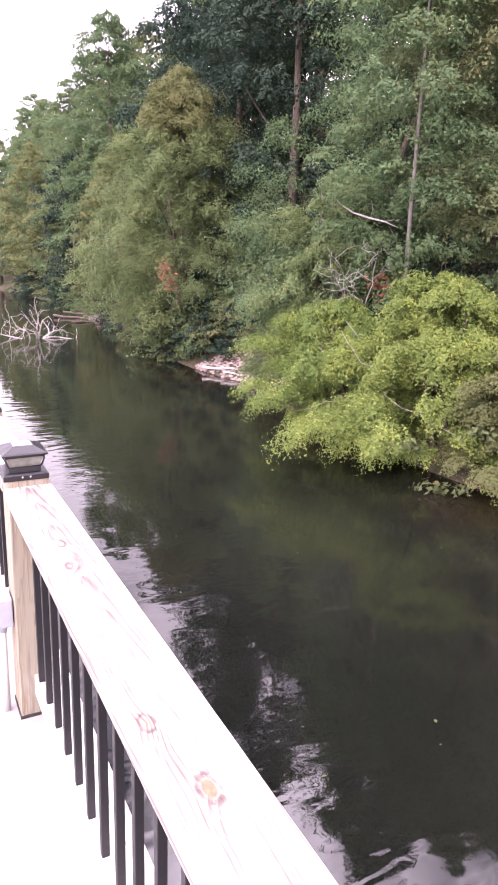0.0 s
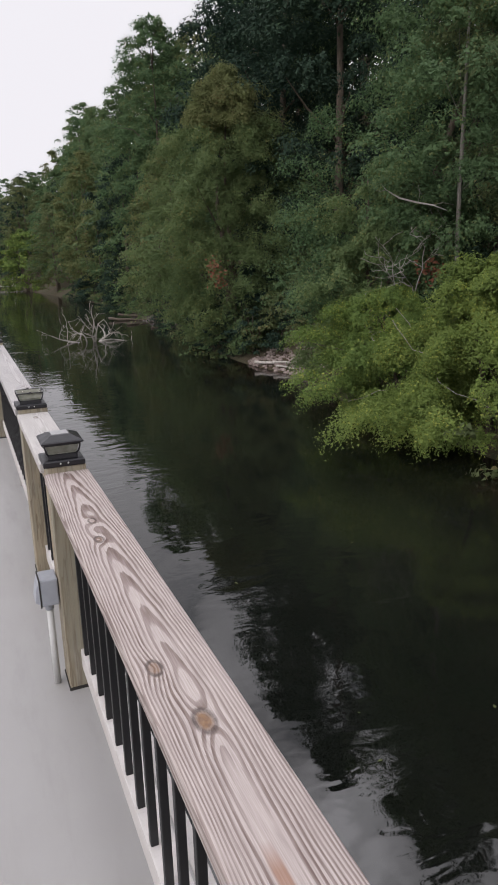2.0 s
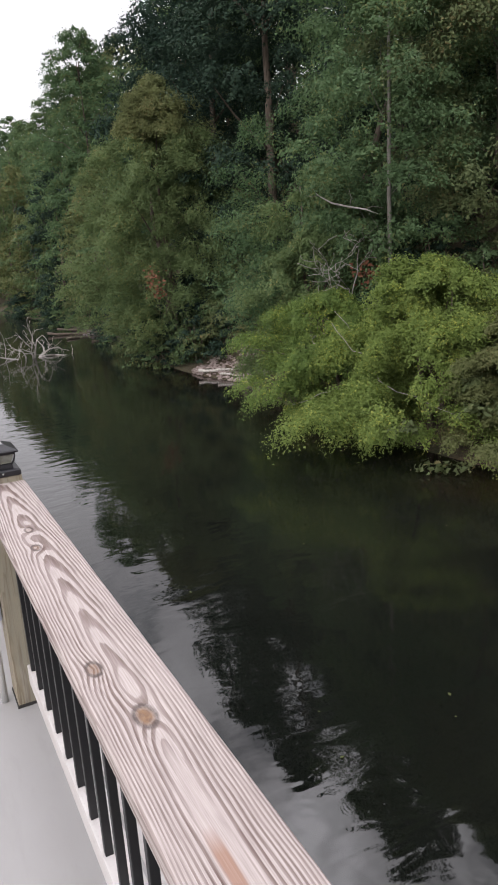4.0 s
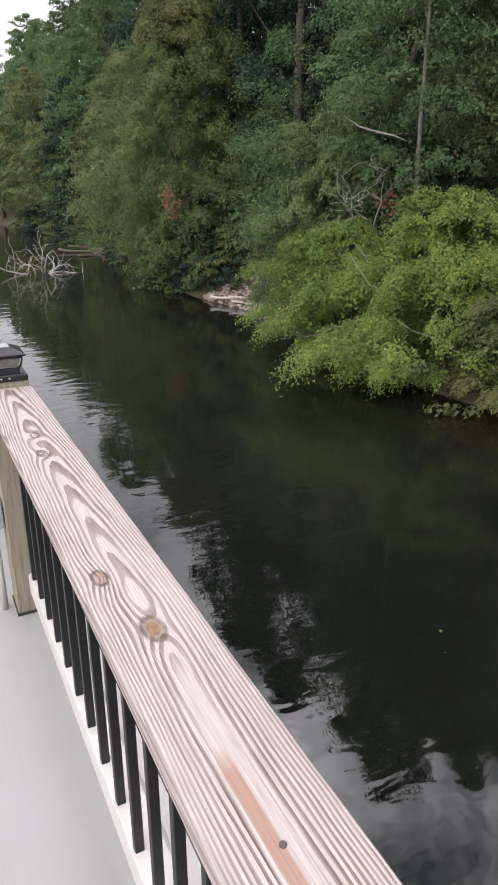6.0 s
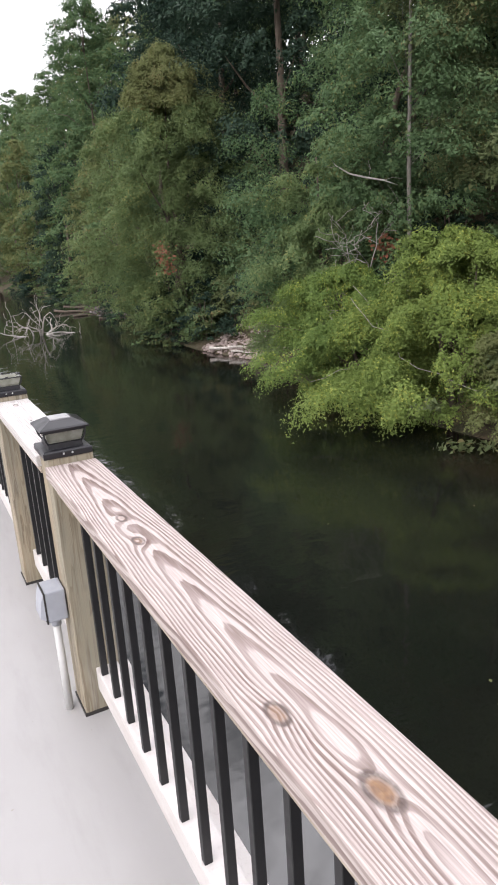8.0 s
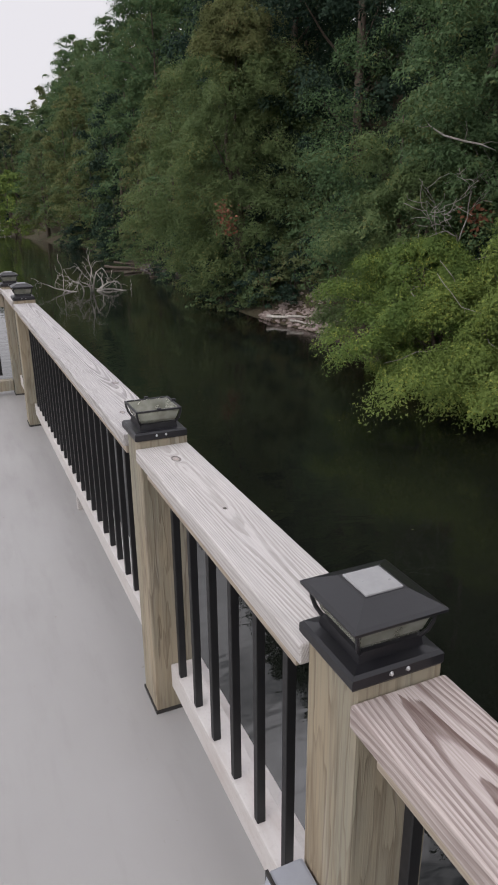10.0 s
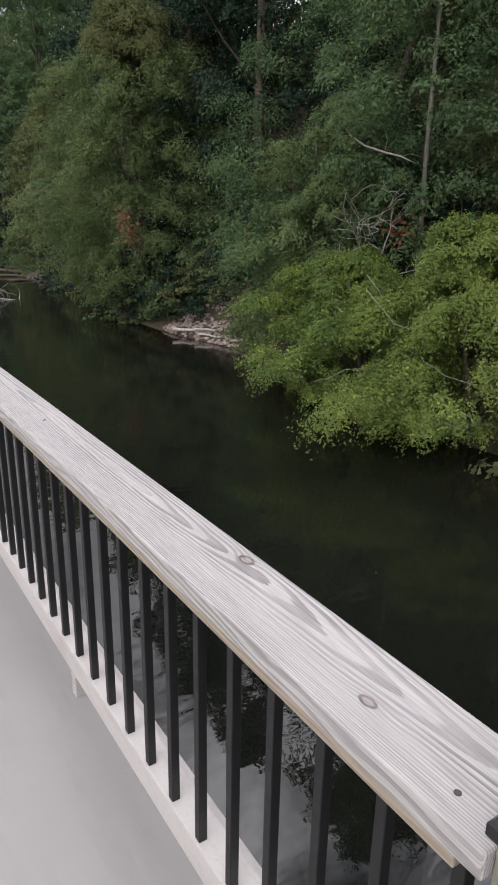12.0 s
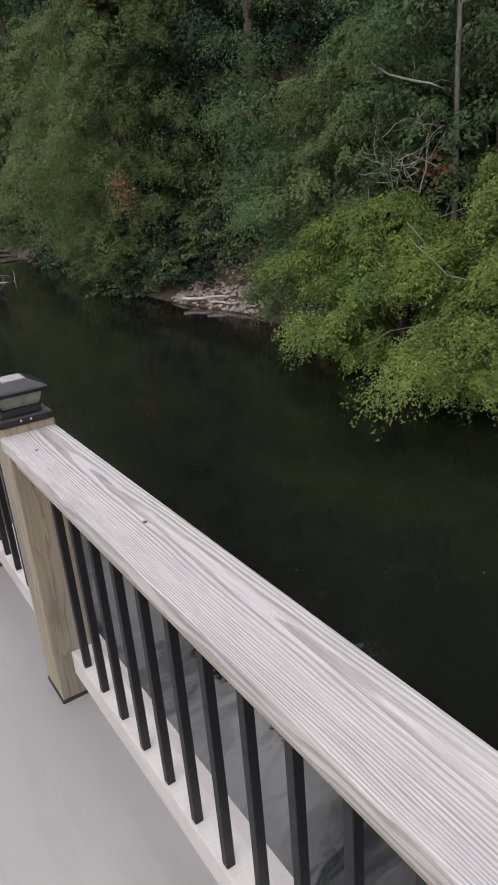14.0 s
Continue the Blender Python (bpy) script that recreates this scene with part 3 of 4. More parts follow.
# ---- trees ----
def leaf_mesh(name, centres, normals, size, rng, material, droop=0.35, blade=False):
    """Folded pointed leaves, one at each centre, facing about along its normal."""
    n = len(centres)
    nor = normals + rng.normal(0, 0.55, (n, 3))
    nor /= np.linalg.norm(nor, axis=1)[:, None] + 1e-9
    ax = rng.normal(0, 1, (n, 3))
    ax[:, 2] -= droop
    ax -= nor * np.sum(ax * nor, axis=1)[:, None]
    ax /= np.linalg.norm(ax, axis=1)[:, None] + 1e-9
    side = np.cross(nor, ax)
    s = (size * rng.uniform(0.6, 1.35, n))[:, None]
    w = s * rng.uniform(0.24, 0.36, (n, 1))
    if blade:
        q = 3
        co = np.empty((n, 3, 3))
        co[:, 0] = centres - ax * s * 0.45 + side * w * 0.85
        co[:, 1] = centres + ax * s * 0.55
        co[:, 2] = centres - ax * s * 0.25 - side * w * 0.95
    else:
        q = 4
        co = np.empty((n, 4, 3))
        co[:, 0] = centres - ax * s * 0.5
        co[:, 1] = centres + side * w + nor * s * 0.09 - ax * s * 0.06
        co[:, 2] = centres + ax * s * 0.5 - nor * s * 0.05
        co[:, 3] = centres - side * w + nor * s * 0.09 - ax * s * 0.06
    me = bpy.data.meshes.new(name)
    me.vertices.add(q * n)
    me.vertices.foreach_set("co", co.reshape(-1).astype(np.float32))
    me.loops.add(q * n)
    me.loops.foreach_set("vertex_index", np.arange(q * n, dtype=np.int32))
    me.polygons.add(n)
    me.polygons.foreach_set("loop_start", np.arange(0, q * n, q, dtype=np.int32))
    me.update(calc_edges=True)
    me.materials.append(material)
    return me


def crown_clumps(rng, base, top, radius, count, flat=0.5, shape=0.75, skirt=0.35, lean=(0, 0)):
    """Centres and sizes of the leaf clumps of an uneven crown."""
    out = []
    ph = rng.uniform(0, 6.28, 6)
    for _ in range(count):
        h = rng.beta(1.15, 1.1)
        a = rng.uniform(0, 2 * math.pi)
        prof = (skirt + (1 - skirt) * min(1, h / 0.3)) * (max(0.0, 1 - h) ** shape if h > 0.3 else (0.7 ** shape)) / (0.7 ** shape)
        lump = 1 + 0.22 * math.sin(2 * a + ph[0] + 5 * h) + 0.18 * math.sin(3 * a + ph[1] - 9 * h) + 0.14 * math.sin(5 * a + ph[2] + 13 * h)
        lobe = noise.noise((1.9 * math.cos(a) + ph[3], 1.9 * math.sin(a) + ph[4], (6.0 if top > 6 else 3.6) * h + ph[5]))
        r = radius * max(0.06, prof) * lump * (1 + (0.5 if top > 6 else 0.85) * lobe) * rng.uniform(0.35, 1.0) ** 0.45
        z = base + (top - base) * h
        s = radius * rng.uniform(0.13, 0.27) * (0.65 + 0.35 * prof) * (1 + 0.35 * lobe)
        out.append((r * math.cos(a) + lean[0] * h, r * math.sin(a) + lean[1] * h, z, s, s * flat, a))
    return out


def crown_mesh(name, clumps, per, size, rng, material, blade=False, reach=1.0, sag=0.18):
    """Leaf clumps as sprays: each is drawn out by reach along its bough and sags at its tip."""
    cs, ns = [], []
    for x, y, z, s, f, a in clumps:
        k = max(6, int(per * rng.uniform(0.6, 1.4)))
        d = rng.normal(0, 1, (k, 3))
        d /= np.linalg.norm(d, axis=1)[:, None]
        d[:, 2] = np.where(d[:, 2] < -0.35, -d[:, 2] * 0.7, d[:, 2])
        rad = rng.uniform(0.2, 1.08, (k, 1)) ** 0.6
        along, across = s * reach, s / max(1.0, reach) ** 0.5
        p = d * rad * np.array([along, across, f])
        # each spray breaks into a few fingers
        p[:, 1] += 0.22 * across * np.sin(7.0 * p[:, 0] / along + a * 5)
        p[:, 2] += 0.25 * f * np.sin(6.0 * p[:, 1] / across + a * 9)
        p[:, 2] -= sag * (p[:, 0] ** 2 + p[:, 1] ** 2) / max(s, 0.05) + 0.22 * (reach - 1.0) * np.maximum(p[:, 0], -0.3 * s)
        b = a + rng.normal(0, 0.3)
        ca, sa = math.cos(b), math.sin(b)
        p = np.stack([p[:, 0] * ca - p[:, 1] * sa, p[:, 0] * sa + p[:, 1] * ca, p[:, 2]], axis=1)
        d = np.stack([d[:, 0] * ca - d[:, 1] * sa, d[:, 0] * sa + d[:, 1] * ca, d[:, 2]], axis=1)
        cs.append(p + np.array([x, y, z]))
        ns.append(d * np.array([0.9, 0.9, 1.0]) + np.array([0.35 * ca, 0.35 * sa, 0.5]))
    return leaf_mesh(name, np.concatenate(cs), np.concatenate(ns), size, rng, material, 0.6, blade)


def trunk_pts(rng, height, bend):
    pts = []
    x = y = 0.0
    for k in range(9):
        pts.append((x, y, height * k / 8))
        x += rng.normal(0, bend) * height / 8
        y += rng.normal(0, bend) * height / 8
    return pts


def make_tree(name, seed, height, radius, base, clumps, per, size, leaf, bark, label, trunk_r=0.16, trunks=1, shape=0.75, skirt=0.35, flat=0.5,
              lean=(0, 0), limbs=16, category="tree", group="", bend=0.03, limb_r=1.0, top_leaf=None, blade=True, reach=1.25, sag=0.18):
    rng = np.random.default_rng(seed)
    ob = thing(name, 0, 0, 0, label, category, group)
    stems = []
    for k in range(trunks):
        bm = bmesh.new()
        pts = trunk_pts(rng, height * rng.uniform(0.78, 0.92), bend + 0.05 * (trunks > 1))
        if trunks > 1:
            a = 6.28 * k / trunks + seed
            pts = [(p[0] + math.cos(a) * (0.1 + 0.25 * p[2] * radius / height), p[1] + math.sin(a) * (0.1 + 0.25 * p[2] * radius / height), p[2]) for p in pts]
        pts = [(p[0] + lean[0] * p[2] / height, p[1] + lean[1] * p[2] / height, p[2] - 0.35 * (j == 0)) for j, p in enumerate(pts)]
        tube(bm, pts, [trunk_r * (1.25 if j == 0 else 1) * (1 - j / 8.6) + 0.012 for j in range(9)], 8)
        part("trunk", bm, bark, ob, "", True)
        stems.append(pts)
    cl = crown_clumps(rng, base, height, radius, clumps, flat, shape, skirt, lean)
    for j in range(min(limbs, len(cl))):
        bm = bmesh.new()
        x, y, z, s, f, a = cl[j]
        pts = stems[j % trunks]
        zz = max(0.25 * height * 0.3, z - 0.45 * math.hypot(x, y) - 0.2)
        k = min(8, max(1, int(8 * zz / (pts[-1][2] + 0.01))))
        p0 = Vector(pts[k])
        p2 = Vector((x, y, z))
        p1 = (p0 + p2) / 2 + Vector((0, 0, 0.12 * (p2 - p0).length)) + Vector(rng.normal(0, 0.06, 3)) * (p2 - p0).length
        tube(bm, [p0, (p0 + p1) / 2, p1, (p1 + p2) / 2, p2], [*[trunk_r * limb_r * q for q in (0.36, 0.3, 0.22, 0.15, 0.05)]], 5)
        part("limb", bm, bark, ob, "", True)
    if top_leaf:
        tips = [q for q in cl if q[2] > base + 0.80 * (height - base)]
        cl = [q for q in cl if q[2] <= base + 0.80 * (height - base)]
        c = new("crown_top", crown_mesh("crown_top", tips, per, size, rng, top_leaf, blade, reach, sag))
        c.parent = ob
        tagged(c, "brownish autumn-tinted top leaves", kind="stuff")
    c = new("crown", crown_mesh("crown", cl, per, size, rng, leaf, blade, reach, sag))
    c.parent = ob
    tagged(c, kind="stuff")
    return ob


def stand(ob, x, y, turn=0.0, scale=1.0, tall=1.0, sink=0.1):
    ob.matrix_basis = Matrix.Translation((x, y, ground_z(x, y) - sink)) @ Matrix.Rotation(radians(turn), 4, "Z") @ Matrix.Diagonal((scale, scale, scale * tall, 1))
    return ob


def again(ob, x, y, turn, scale, tall=1.0, sink=0.1):
    m = Matrix.Translation((x, y, ground_z(x, y) - sink)) @ Matrix.Rotation(radians(turn), 4, "Z") @ Matrix.Diagonal((scale, scale, scale * tall, 1))
    c = copy_thing(ob, Matrix.Identity(4))
    c.matrix_basis = m
    return c


# trees that stand out on the bank
stand(make_tree("broadleaf_tree", 11, 13.8, 4.1, 0.0, 330, 600, 0.112, FRESH, BARK, "tall leafy green tree leaning over the river edge", 0.2, 2, 0.52, 0.85, 0.8, limbs=14, limb_r=0.6, top_leaf=TINTED), 13.6, 34.7, 0)
stand(make_tree("broadleaf_tree", 12, 21.0, 4.6, 0.2, 430, 600, 0.108, LEAF, BARK, "large green broadleaf tree with dense drooping foliage", 0.2, 2, 0.95, 0.85, 0.8, (5.6, -4.8), limbs=14, limb_r=0.5), 15.2, 22.6, 0)
stand(make_tree("broadleaf_tree", 19, 7.6, 2.6, 0.0, 170, 560, 0.10, FRESH, BARK, "leafy green tree low over the river edge", 0.1, 3, 0.5, 0.95, 0.8, (0.3, 0), limbs=10, limb_r=0.6), 13.4, 20.0, 0)
stand(make_tree("broadleaf_tree", 13, 16.5, 3.0, 2.6, 240, 260, 0.115, LEAF, PALEBARK, "slim tree with a pale grey trunk and thin foliage", 0.08, 1, 0.5, 0.6, 0.7, limbs=12, bend=0.018, limb_r=0.35), 14.0, 16.6, 0, sink=0.3)
stand(make_tree("broadleaf_tree", 14, 13.0, 4.2, 1.0, 230, 440, 0.12, OLIVE, BARK, "olive green tree standing on the wooded slope", 0.15, 2, 0.6, 0.8, 0.75, limbs=12, limb_r=0.6), 17.8, 15.6, 0, sink=0.3)
# the next three carry the gap's deep shade in their leaf colour
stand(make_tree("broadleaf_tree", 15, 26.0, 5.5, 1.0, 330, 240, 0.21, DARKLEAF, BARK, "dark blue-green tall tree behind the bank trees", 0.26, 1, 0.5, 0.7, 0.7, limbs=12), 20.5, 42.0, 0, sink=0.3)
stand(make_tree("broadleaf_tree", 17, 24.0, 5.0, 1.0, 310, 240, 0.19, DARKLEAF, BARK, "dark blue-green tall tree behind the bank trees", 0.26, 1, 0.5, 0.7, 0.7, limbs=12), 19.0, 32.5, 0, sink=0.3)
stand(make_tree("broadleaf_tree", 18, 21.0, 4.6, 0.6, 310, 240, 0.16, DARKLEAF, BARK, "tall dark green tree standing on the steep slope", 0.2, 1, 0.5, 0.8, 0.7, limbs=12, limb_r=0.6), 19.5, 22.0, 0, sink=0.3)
stand(make_tree("broadleaf_tree", 16, 10.0, 3.4, 1.2, 220, 280, 0.115, OLIVE, BARK, "small olive tree on the slope above the bushes", 0.11, 2, 0.6, 0.8, 0.7, limbs=12), 18.0, 10.0, 0, sink=0.3)
stand(make_tree("broadleaf_tree", 20, 23.5, 4.6, 4.0, 230, 170, 0.24, LEAF, BARK, "tall light green tree with an open crown on the skyline", 0.24, 1, 0.35, 0.6, 0.75, limbs=14, limb_r=0.6), 19.6, 68.0, 0, sink=0.3)
# bushes that hang over the water
stand(make_tree("overhanging_bush", 21, 3.7, 2.4, -0.1, 190, 1000, 0.068, LIME, BARK, "bright yellow-green bush hanging over the water", 0.07, 4, 0.6, 1.0, 0.8, (-0.6, 0), 14, "bush", reach=1.55, sag=0.12), 11.9, 16.25, 0, sink=0.0)
stand(make_tree("overhanging_bush", 22, 4.3, 2.4, -0.1, 200, 1000, 0.068, LIME, BARK, "bright yellow-green bush hanging over the water", 0.07, 4, 0.6, 1.0, 0.8, (-0.4, 0), 14, "bush", reach=1.55, sag=0.12), 12.4, 13.0, 0, sink=0.0)
stand(make_tree("overhanging_bush", 23, 3.2, 2.0, 0.1, 190, 560, 0.075, TINTED, BARK, "yellowish bush trailing into the river edge", 0.06, 4, 0.45, 1.0, 0.55, (-0.3, 0), 12, "bush", reach=1.55, sag=0.12), 13.1, 10.2, 0, sink=0.0)

# kinds that repeat along the bank
kinds = [make_tree("bank_tree", 31, 12.0, 3.5, 0.8, 190, 60, 0.24, LEAF, BARK, "green broadleaf tree on the far river bank", 0.18, 1, 0.55, 0.75, limbs=5, group="bank trees"),
         make_tree("bank_tree", 32, 12.0, 3.2, 0.6, 180, 60, 0.24, OLIVE, BARK, "olive green tree on the far river bank", 0.16, 2, 0.6, 0.8, limbs=5, group="bank trees"),
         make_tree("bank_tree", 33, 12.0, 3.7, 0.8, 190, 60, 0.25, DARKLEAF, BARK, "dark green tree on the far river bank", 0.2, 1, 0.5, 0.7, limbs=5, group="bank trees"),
         make_tree("bank_tree", 34, 12.0, 3.3, 0.6, 180, 60, 0.24, TINTED, BARK, "yellowish green tree on the far river bank", 0.16, 1, 0.6, 0.8, limbs=5, group="bank trees")]
shrubs = [make_tree("bank_shrub", 41, 2.8, 1.8, -0.1, 64, 46, 0.16, LEAF, BARK, "green shrub on the wooded bank", 0.04, 3, 0.45, 1.0, limbs=0, category="shrub", group="bank shrubs"),
          make_tree("bank_shrub", 42, 2.6, 1.8, -0.1, 64, 46, 0.16, OLIVE, BARK, "olive shrub on the wooded bank", 0.04, 3, 0.45, 1.0, limbs=0, category="shrub", group="bank shrubs"),
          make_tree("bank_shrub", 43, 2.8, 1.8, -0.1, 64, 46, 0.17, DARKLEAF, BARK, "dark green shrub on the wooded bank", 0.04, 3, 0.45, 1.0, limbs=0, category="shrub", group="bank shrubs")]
rng = np.random.default_rng(5)
used = {id(k): False for k in kinds + shrubs}


def plant(kind, x, y, turn, scale, tall=1.0):
    if used[id(kind)]:
        return again(kind, x, y, turn, scale, tall)
    used[id(kind)] = True
    return stand(kind, x, y, turn, scale, tall)


for row, (off, hgt, gap) in enumerate([(1.8, 11.5, 4.6), (6.5, 14.5, 6.5), (12.0, 17.0, 7.5), (18.5, 19.0, 9.0), (26.0, 20.0, 11.0)]):
    y = (-20.0 if row < 2 else 6.0) + row * 2.5
    while y < (268 if row < 3 else 190):
        x = bank_x(y) + off + rng.uniform(-1.0, 1.0)
        hero = (row == 0 and (6.5 < y < 38.5 or 122 < y < 144)) or (row == 1 and 8 < y < 39) or (row == 2 and 8 < y < 20)
        if not hero:
            kind = kinds[int(rng.choice(4, p=[0.42, 0.27, 0.2, 0.11]))]
            h = hgt * (0.68 if y < 8 or (row > 1 and y < 30) else 1.0) + (np.interp(y, [40, 110, 170], [0, 4, 7]) if row == 0 else 0)
            s = h / 12 * rng.uniform(0.85, 1.12)
            plant(kind, x, y, rng.uniform(0, 360), s, rng.uniform(0.95, 1.12))
        y += (gap + 0.03 * max(0, y)) * rng.uniform(0.85, 1.2) * (1 if y > 0 else 1.6)
for k in range(120):
    y = rng.uniform(2, 75) if k < 80 else rng.uniform(34, 100)
    d = rng.uniform(0.1, 1.2) if k % 2 or k > 80 else rng.uniform(1.5, 8)
    if d < 1.5 and (24.5 < y < 30.5 or 11 < y < 20 or 54 < y < 59):
        continue
    plant(shrubs[int(rng.choice(3))], bank_x(y) + d, y, rng.uniform(0, 360), rng.uniform(0.6, 1.25))
for x, y, s in [(14.2, 24.6, 0.7), (15.1, 25.6, 0.9), (15.4, 27.0, 0.9), (15.5, 28.3, 0.9), (14.3, 29.8, 0.9), (13.2, 30.6, 0.8), (12.9, 31.8, 0.8), (13.0, 33.0, 0.7)]:
    plant(shrubs[int(rng.choice(3))], x, y, rng.uniform(0, 360), s)
for x, y, s in [(16.4, 12.6, 0.9), (17.4, 12.0, 1.0), (18.5, 13.0, 1.1), (16.8, 14.2, 1.0), (19.2, 12.0, 1.1), (15.6, 11.2, 0.8), (18.2, 11.0, 1.0), (19.8, 14.2, 1.2), (20.6, 12.8, 1.2), (15.4, 13.2, 0.8), (15.0, 18.2, 0.9), (16.0, 17.0, 1.0)]:
    plant(shrubs[int(rng.choice(3))], x, y, rng.uniform(0, 360), s)
for k in range(40):
    y = rng.uniform(22, 36) if k < 22 else rng.uniform(4, 15)
    d = rng.uniform(1.6, 5.0) if k < 22 else rng.uniform(2.5, 8.0)
    plant(shrubs[int(rng.choice(3))], bank_x(y) + d, y, rng.uniform(0, 360), rng.uniform(0.7, 1.1))
stand(make_tree("willow_bush", 51, 11.0, 4.6, 0.0, 170, 90, 0.4, LIME, BARK, "rounded yellow-green willow bush by the dock", 0.12, 3, 0.4, 0.95, category="bush"), 12.6, 134, 0)


# ---- dead wood ----
def branch(ob, rng, p, d, length, r, depth, gravity=0.0):
    pts, radii = [Vector(p)], [r]
    d = Vector(d).normalized()
    for k in range(5):
        d = (d + Vector(rng.normal(0, 0.24, 3)) + Vector((0, 0, gravity))).normalized()
        pts.append(pts[-1] + d * length / 5)
        radii.append(r * (1 - 0.75 * (k + 1) / 5))
        if depth > 0 and k >= 1:
            side = (d + Vector(rng.normal(0, 0.75, 3))).normalized()
            branch(ob, rng, pts[-1], side, length * rng.uniform(0.4, 0.7), radii[-1] * 0.75, depth - 1, gravity)
    bm = bmesh.new()
    tube(bm, pts, [max(q, 0.010 if ob.name.startswith("fallen") else 0.0075) for q in radii], 5)
    part("bough" if r > 0.03 else "twig", bm, DRIFT if ob.name.startswith("fallen") else SNAG, ob, "", True)


def dead_tree(name, x, y, z, arms, label, seed, category="dead branch"):
    rng = np.random.default_rng(seed)
    ob = thing(name, x, y, z, label, category)
    for o, d, length, r, depth, g in arms:
        branch(ob, rng, o, d, length, r, depth, g)
    return ob


dead_tree("fallen_dead_tree", 7.6, 43.5, WATER - 0.05,
          [((0, 0, -0.3), (-0.3, 0.1, 0.9), 2.2, 0.09, 2, -0.05), ((0.2, 0, -0.2), (0.5, 0.2, 0.8), 2.0, 0.08, 2, -0.1), ((-0.2, 0.2, -0.1), (-1, 0, 0.25), 2.4, 0.07, 2, 0.02),
           ((0, -0.1, -0.1), (0.1, -0.4, 0.8), 1.8, 0.07, 2, -0.08), ((0.3, 0, 0.0), (1, 0.1, 0.12), 2.6, 0.07, 1, 0.0), ((-0.4, 0.1, -0.2), (-0.6, -0.1, 0.7), 2.0, 0.06, 2, -0.1)],
          "bleached fallen dead tree with bare branches standing in the river", 3)
dead_tree("dead_snag", 12.35, 15.9, ground_z(12.35, 15.9) + 0.25,
          [((0.8, -0.1, -0.6), (-0.30, 0.08, 1), 5.0, 0.045, 1, 0.0), ((-0.25, 0.12, 2.0), (-0.7, 0.4, 0.75), 1.8, 0.028, 2, -0.02), ((-0.3, 0.12, 2.4), (-0.6, 0.5, 0.9), 1.8, 0.024, 2, 0.0),
           ((-0.35, 0.15, 2.9), (-0.5, 0.1, 0.9), 1.8, 0.022, 2, 0.0), ((-0.4, 0.15, 3.3), (0.3, -0.3, 0.9), 1.6, 0.02, 2, 0.0), ((-0.2, 0.1, 2.0), (-0.5, 0.3, 0.8), 1.3, 0.024, 2, 0.0),
           ((-0.3, 0.1, 2.7), (0.6, -0.5, 0.6), 1.5, 0.02, 1, 0.0)],
          "leafless grey dead tree with fine twigs among the bushes", 8)
bough = thing("broken_bough", 12.8, 16.7, 2.95, "pale broken bough caught in the trees", "dead branch")
bm = bmesh.new()
tube(bm, [(-1.34, 0.55, 0.72), (-1.18, 0.46, 0.50), (-0.80, 0.33, 0.27), (-0.3, 0.12, 0.13), (0.1, -0.06, 0.05), (0.5, -0.2, -0.1)], [0.009, 0.016, 0.025, 0.029, 0.022, 0.012], 7)
part("limb", bm, DRIFT, bough, "", True)
for p0, p1, p2 in [((-1.18, 0.46, 0.50), (-1.36, 0.5, 0.46), (-1.5, 0.6, 0.52)), ((0.1, -0.06, 0.05), (0.4, -0.1, 0.12), (0.7, -0.25, 0.05)), ((-0.3, 0.12, 0.13), (-0.25, 0.1, 0.4), (-0.33, 0.1, 0.62))]:
    bm = bmesh.new()
    tube(bm, [p0, p1, p2], [0.010, 0.007, 0.005], 5)
    part("twig", bm, SNAG, bough, "", True)


def log(x, y, length, r, turn, seed, lift=0.0):
    rng = np.random.default_rng(seed)
    bm = bmesh.new()
    pts = [(length * (k / 6 - 0.5), rng.normal(0, 0.04 * length / 2), rng.normal(0, 0.02)) for k in range(7)]
    tube(bm, pts, [r * (1 - 0.07 * k) for k in range(7)], 8)
    me = part("driftwood_log", bm, DRIFT if y < 40 else BARK, None, "", True)
    me.matrix_basis = pose(x, y, max(ground_z(x, y), WATER - 0.05) + r * 0.6 + lift, 0, 3, turn)
    return tagged(me, "bleached driftwood log lying on the stony shore" if y < 40 else "brown driftwood log lying along the shore", "log", "driftwood")


for k, (x, y, L, r, turn) in enumerate([(12.9, 27.4, 2.2, 0.07, -48), (13.3, 26.8, 1.6, 0.055, -35), (13.0, 26.2, 1.5, 0.05, -60), (14.2, 57, 6.0, 0.11, -35), (13.9, 54, 3.6, 0.08, 10),
                                        (14.8, 60, 4.6, 0.1, -50), (14.4, 50.5, 3.0, 0.07, 30), (12.2, 8.4, 2.2, 0.08, 70)]):
    log(x, y, L, r, turn, 60 + k)

# ---- stones ----
stone_rng = np.random.default_rng(9)


def stone_bm(bm, c, s, rng):
    made = bmesh.ops.create_icosphere(bm, subdivisions=1, radius=1.0)
    sc = np.array([1.0, rng.uniform(0.6, 1.0), rng.uniform(0.4, 0.7)]) * s
    a = rng.uniform(0, 6.28)
    for v in made["verts"]:
        q = np.array(v.co) * sc * rng.uniform(0.82, 1.18)
        v.co = Vector((c[0] + q[0] * math.cos(a) - q[1] * math.sin(a), c[1] + q[0] * math.sin(a) + q[1] * math.cos(a), c[2] + q[2]))


def stone_field(name, label, mat, n, place, size):
    bm = bmesh.new()
    for k in range(n):
        x, y = place()
        stone_bm(bm, (x, y, ground_z(x, y) + 0.03), stone_rng.uniform(*size), stone_rng)
    return tagged(part(name, bm, mat), label, "stones", kind="stuff")


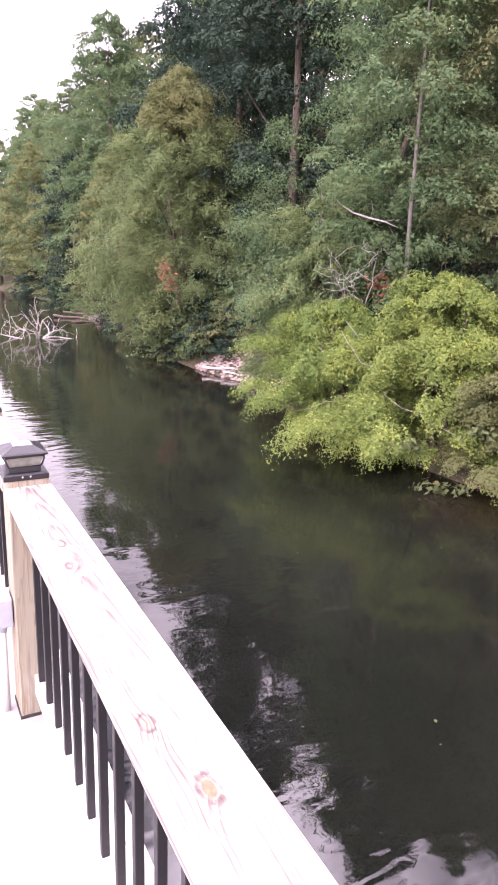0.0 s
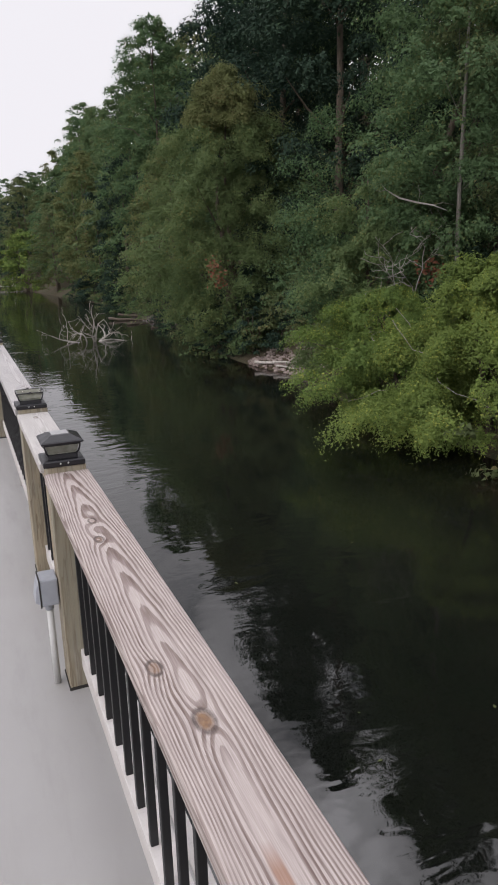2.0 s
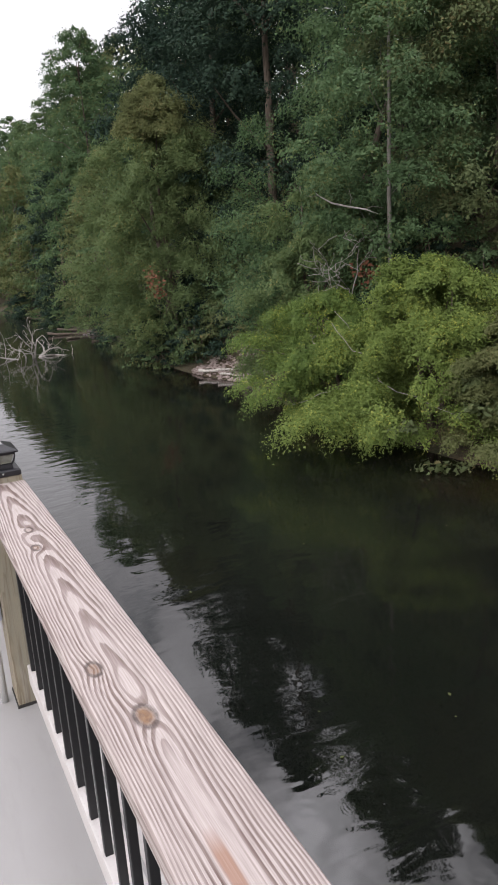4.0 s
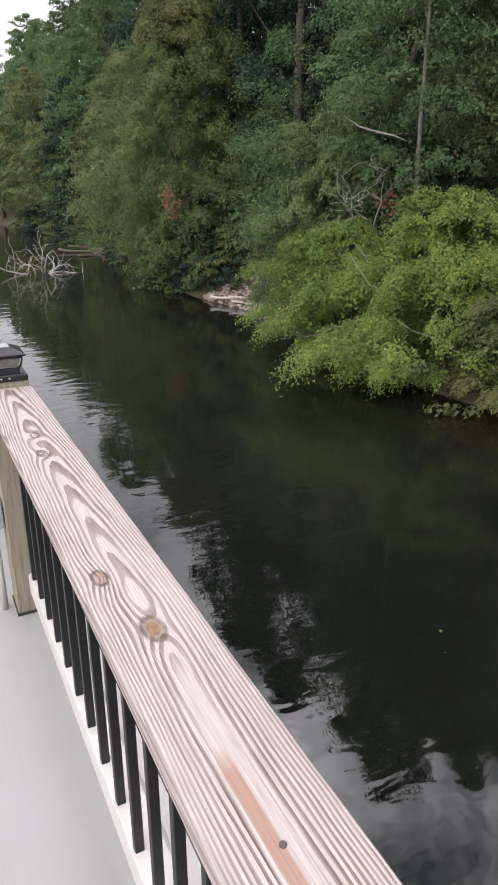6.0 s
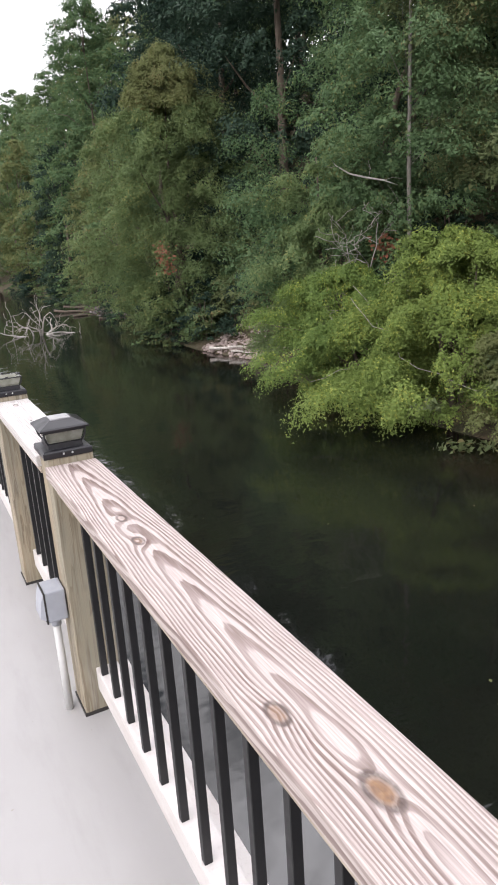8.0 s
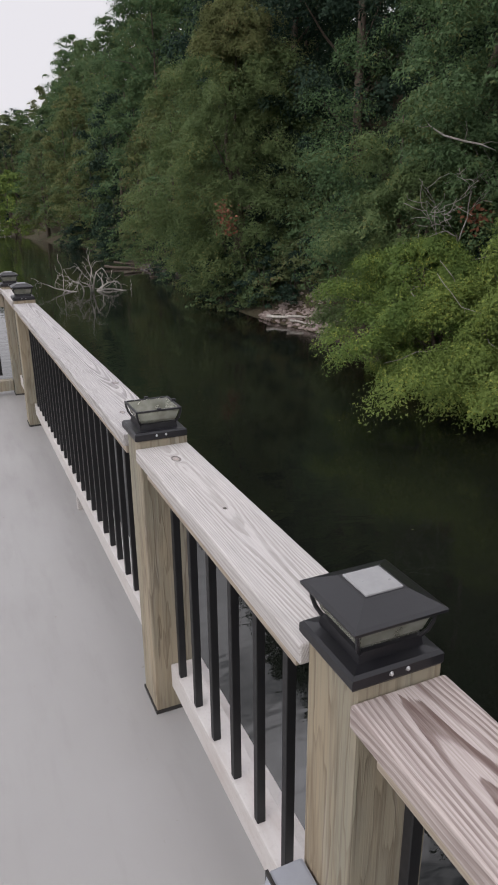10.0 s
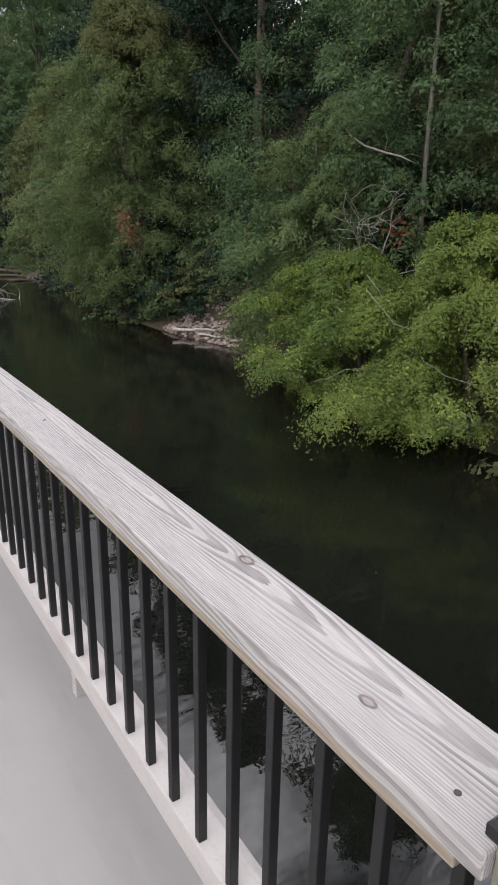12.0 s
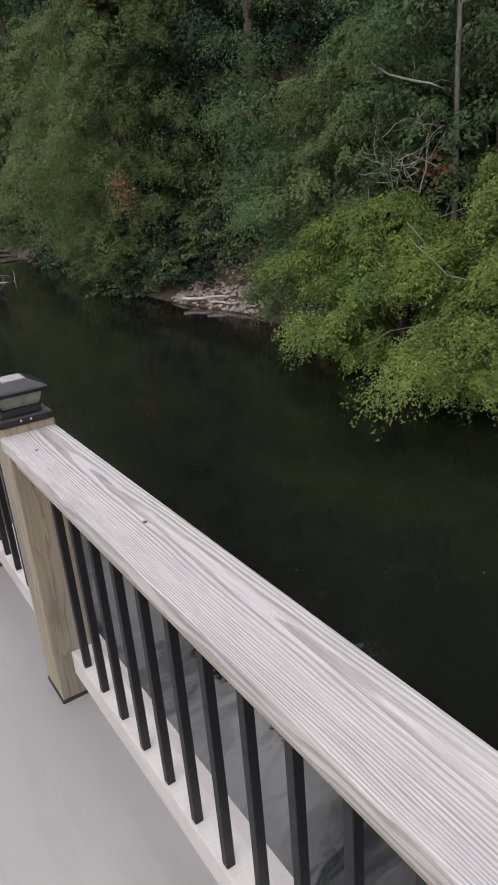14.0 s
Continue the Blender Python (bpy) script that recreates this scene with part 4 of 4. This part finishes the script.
stone_field("shore_stones", "pale pinkish stones heaped along the shore", STONE, 560,
            lambda: (lambda y: (bank_x(y) + stone_rng.uniform(-0.3, 2.7), y))(stone_rng.uniform(24.3, 29.6)), (0.05, 0.15))
stone_field("shore_stones", "brown stones along the distant shore", DARKSTONE, 120,
            lambda: (lambda y: (bank_x(y) + stone_rng.uniform(-0.6, 1.0), y))(stone_rng.uniform(44, 66)), (0.1, 0.3))
stone_field("slope_stones", "dark stones on the steep bank", DARKSTONE, 160,
            lambda: (stone_rng.uniform(13.2, 18.0), stone_rng.uniform(5.0, 12.5)), (0.12, 0.42))

# ---- red leaves on the leaning tree ----
rr = np.random.default_rng(77)
for (x, y, z, s, k) in [(11.2, 30.5, 1.35, 0.35, 45), (11.35, 30.4, 0.7, 0.42, 60), (12.6, 16.2, 1.2, 0.35, 60)]:
    sp = thing("red_leaf_spray", x, y, z, "spray of rust-red autumn leaves among green foliage", "foliage", "red leaf sprays")
    pts = rr.normal(0, s * 0.5, (k, 3))
    o = new("leaves", leaf_mesh("leaves", pts, np.tile([[-0.5, -0.7, 0.6]], (k, 1)), 0.16, rr, RUST))
    o.parent = sp
    tagged(o, kind="stuff")
    bm = bmesh.new()
    tube(bm, [(0.7, 0.6, -0.1), (0.3, 0.2, 0.05), (0, 0, 0), (-0.2, -0.1, -0.2)], [0.02, 0.016, 0.012, 0.006], 5)
    part("twig", bm, BARK, sp)

# ---- dock far along the bank ----
dock = thing("boat_dock", 8.0, 150, WATER, "low weathered boat dock standing out from the bank", "dock")
DOCKWOOD = painted("grey_dock_boards", (0.50, 0.48, 0.45), (0.36, 0.33, 0.3), 0.8)
for k in range(16):
    part("plank", boxed(-7.0 + k * 0.75, -6.29 + k * 0.75, -0.9, 0.9, 0.5, 0.72), DOCKWOOD, dock)
for k in range(4):
    for sy in (-0.8, 0.8):
        bm = bmesh.new()
        tube(bm, [(-6.4 + k * 3.4, sy, -2.7), (-6.4 + k * 3.4, sy, 0.9)], [0.11, 0.1], 8)
        part("pile", bm, DOCKWOOD, dock)
bm = bmesh.new()
tube(bm, [(3.2, -0.7, 0.6), (3.2, -0.7, 3.0)], [0.09, 0.08], 8)
part("mast", bm, DOCKWOOD, dock, "white dock post")

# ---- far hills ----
# distance haze is put into the hill colour as blue-grey
HILL = bark_material("far_hill_with_haze_tint", (0.085, 0.125, 0.145), (0.12, 0.16, 0.18))
bm = bmesh.new()
cols = []
for k in range(41):
    x = -700 + 40 * k
    h = 40 + 14 * noise.noise((x * 0.004, 2.0, 0.0)) + 5 * noise.noise((x * 0.03, 5.0, 0.0)) + max(0, x) * 0.03
    cols.append([bm.verts.new((x, 760, WATER - 1)), bm.verts.new((x, 800, WATER + h * 0.7)), bm.verts.new((x, 860, WATER + h)), bm.verts.new((x, 1100, WATER + h * 0.8))])
for a, b in zip(cols, cols[1:]):
    for k in range(3):
        bm.faces.new((a[k], b[k], b[k + 1], a[k + 1]))
tagged(part("backdrop", bm, HILL, None, "", True), "distant wooded hills across the water, coloured blue-grey for haze", "hills", kind="structure")

# ---- small things on the deck and rail ----
for x, y in [(0.056, 0.111), (0.063, 2.715), (0.02, 3.27 + 0.12), (0.06, 5.0), (0.07, 5.82), (0.03, 6.35), (0.09, 2.3)]:
    bm = bmesh.new()
    tube(bm, [(0, 0, -0.003), (0, 0, 0.0012)], [0.005, 0.0045], 10)
    o = part("nail_head", bm, NAIL, railing)
    o.location = (x - RX, y - RY, RAIL)

# ---- leaves and bits adrift on the water ----
drift_rng = np.random.default_rng(21)
pts = np.stack([drift_rng.uniform(1.5, 11, 60), drift_rng.uniform(4, 42, 60), np.full(60, WATER + 0.006)], axis=1)
fl = new("floating_leaves", leaf_mesh("floating_leaves", pts, np.tile([[0.0, 0.0, 6.0]], (60, 1)), 0.05, drift_rng, TINTED, 0.0))
tagged(fl, "small pale leaves adrift on the dark water", "leaves", kind="stuff")
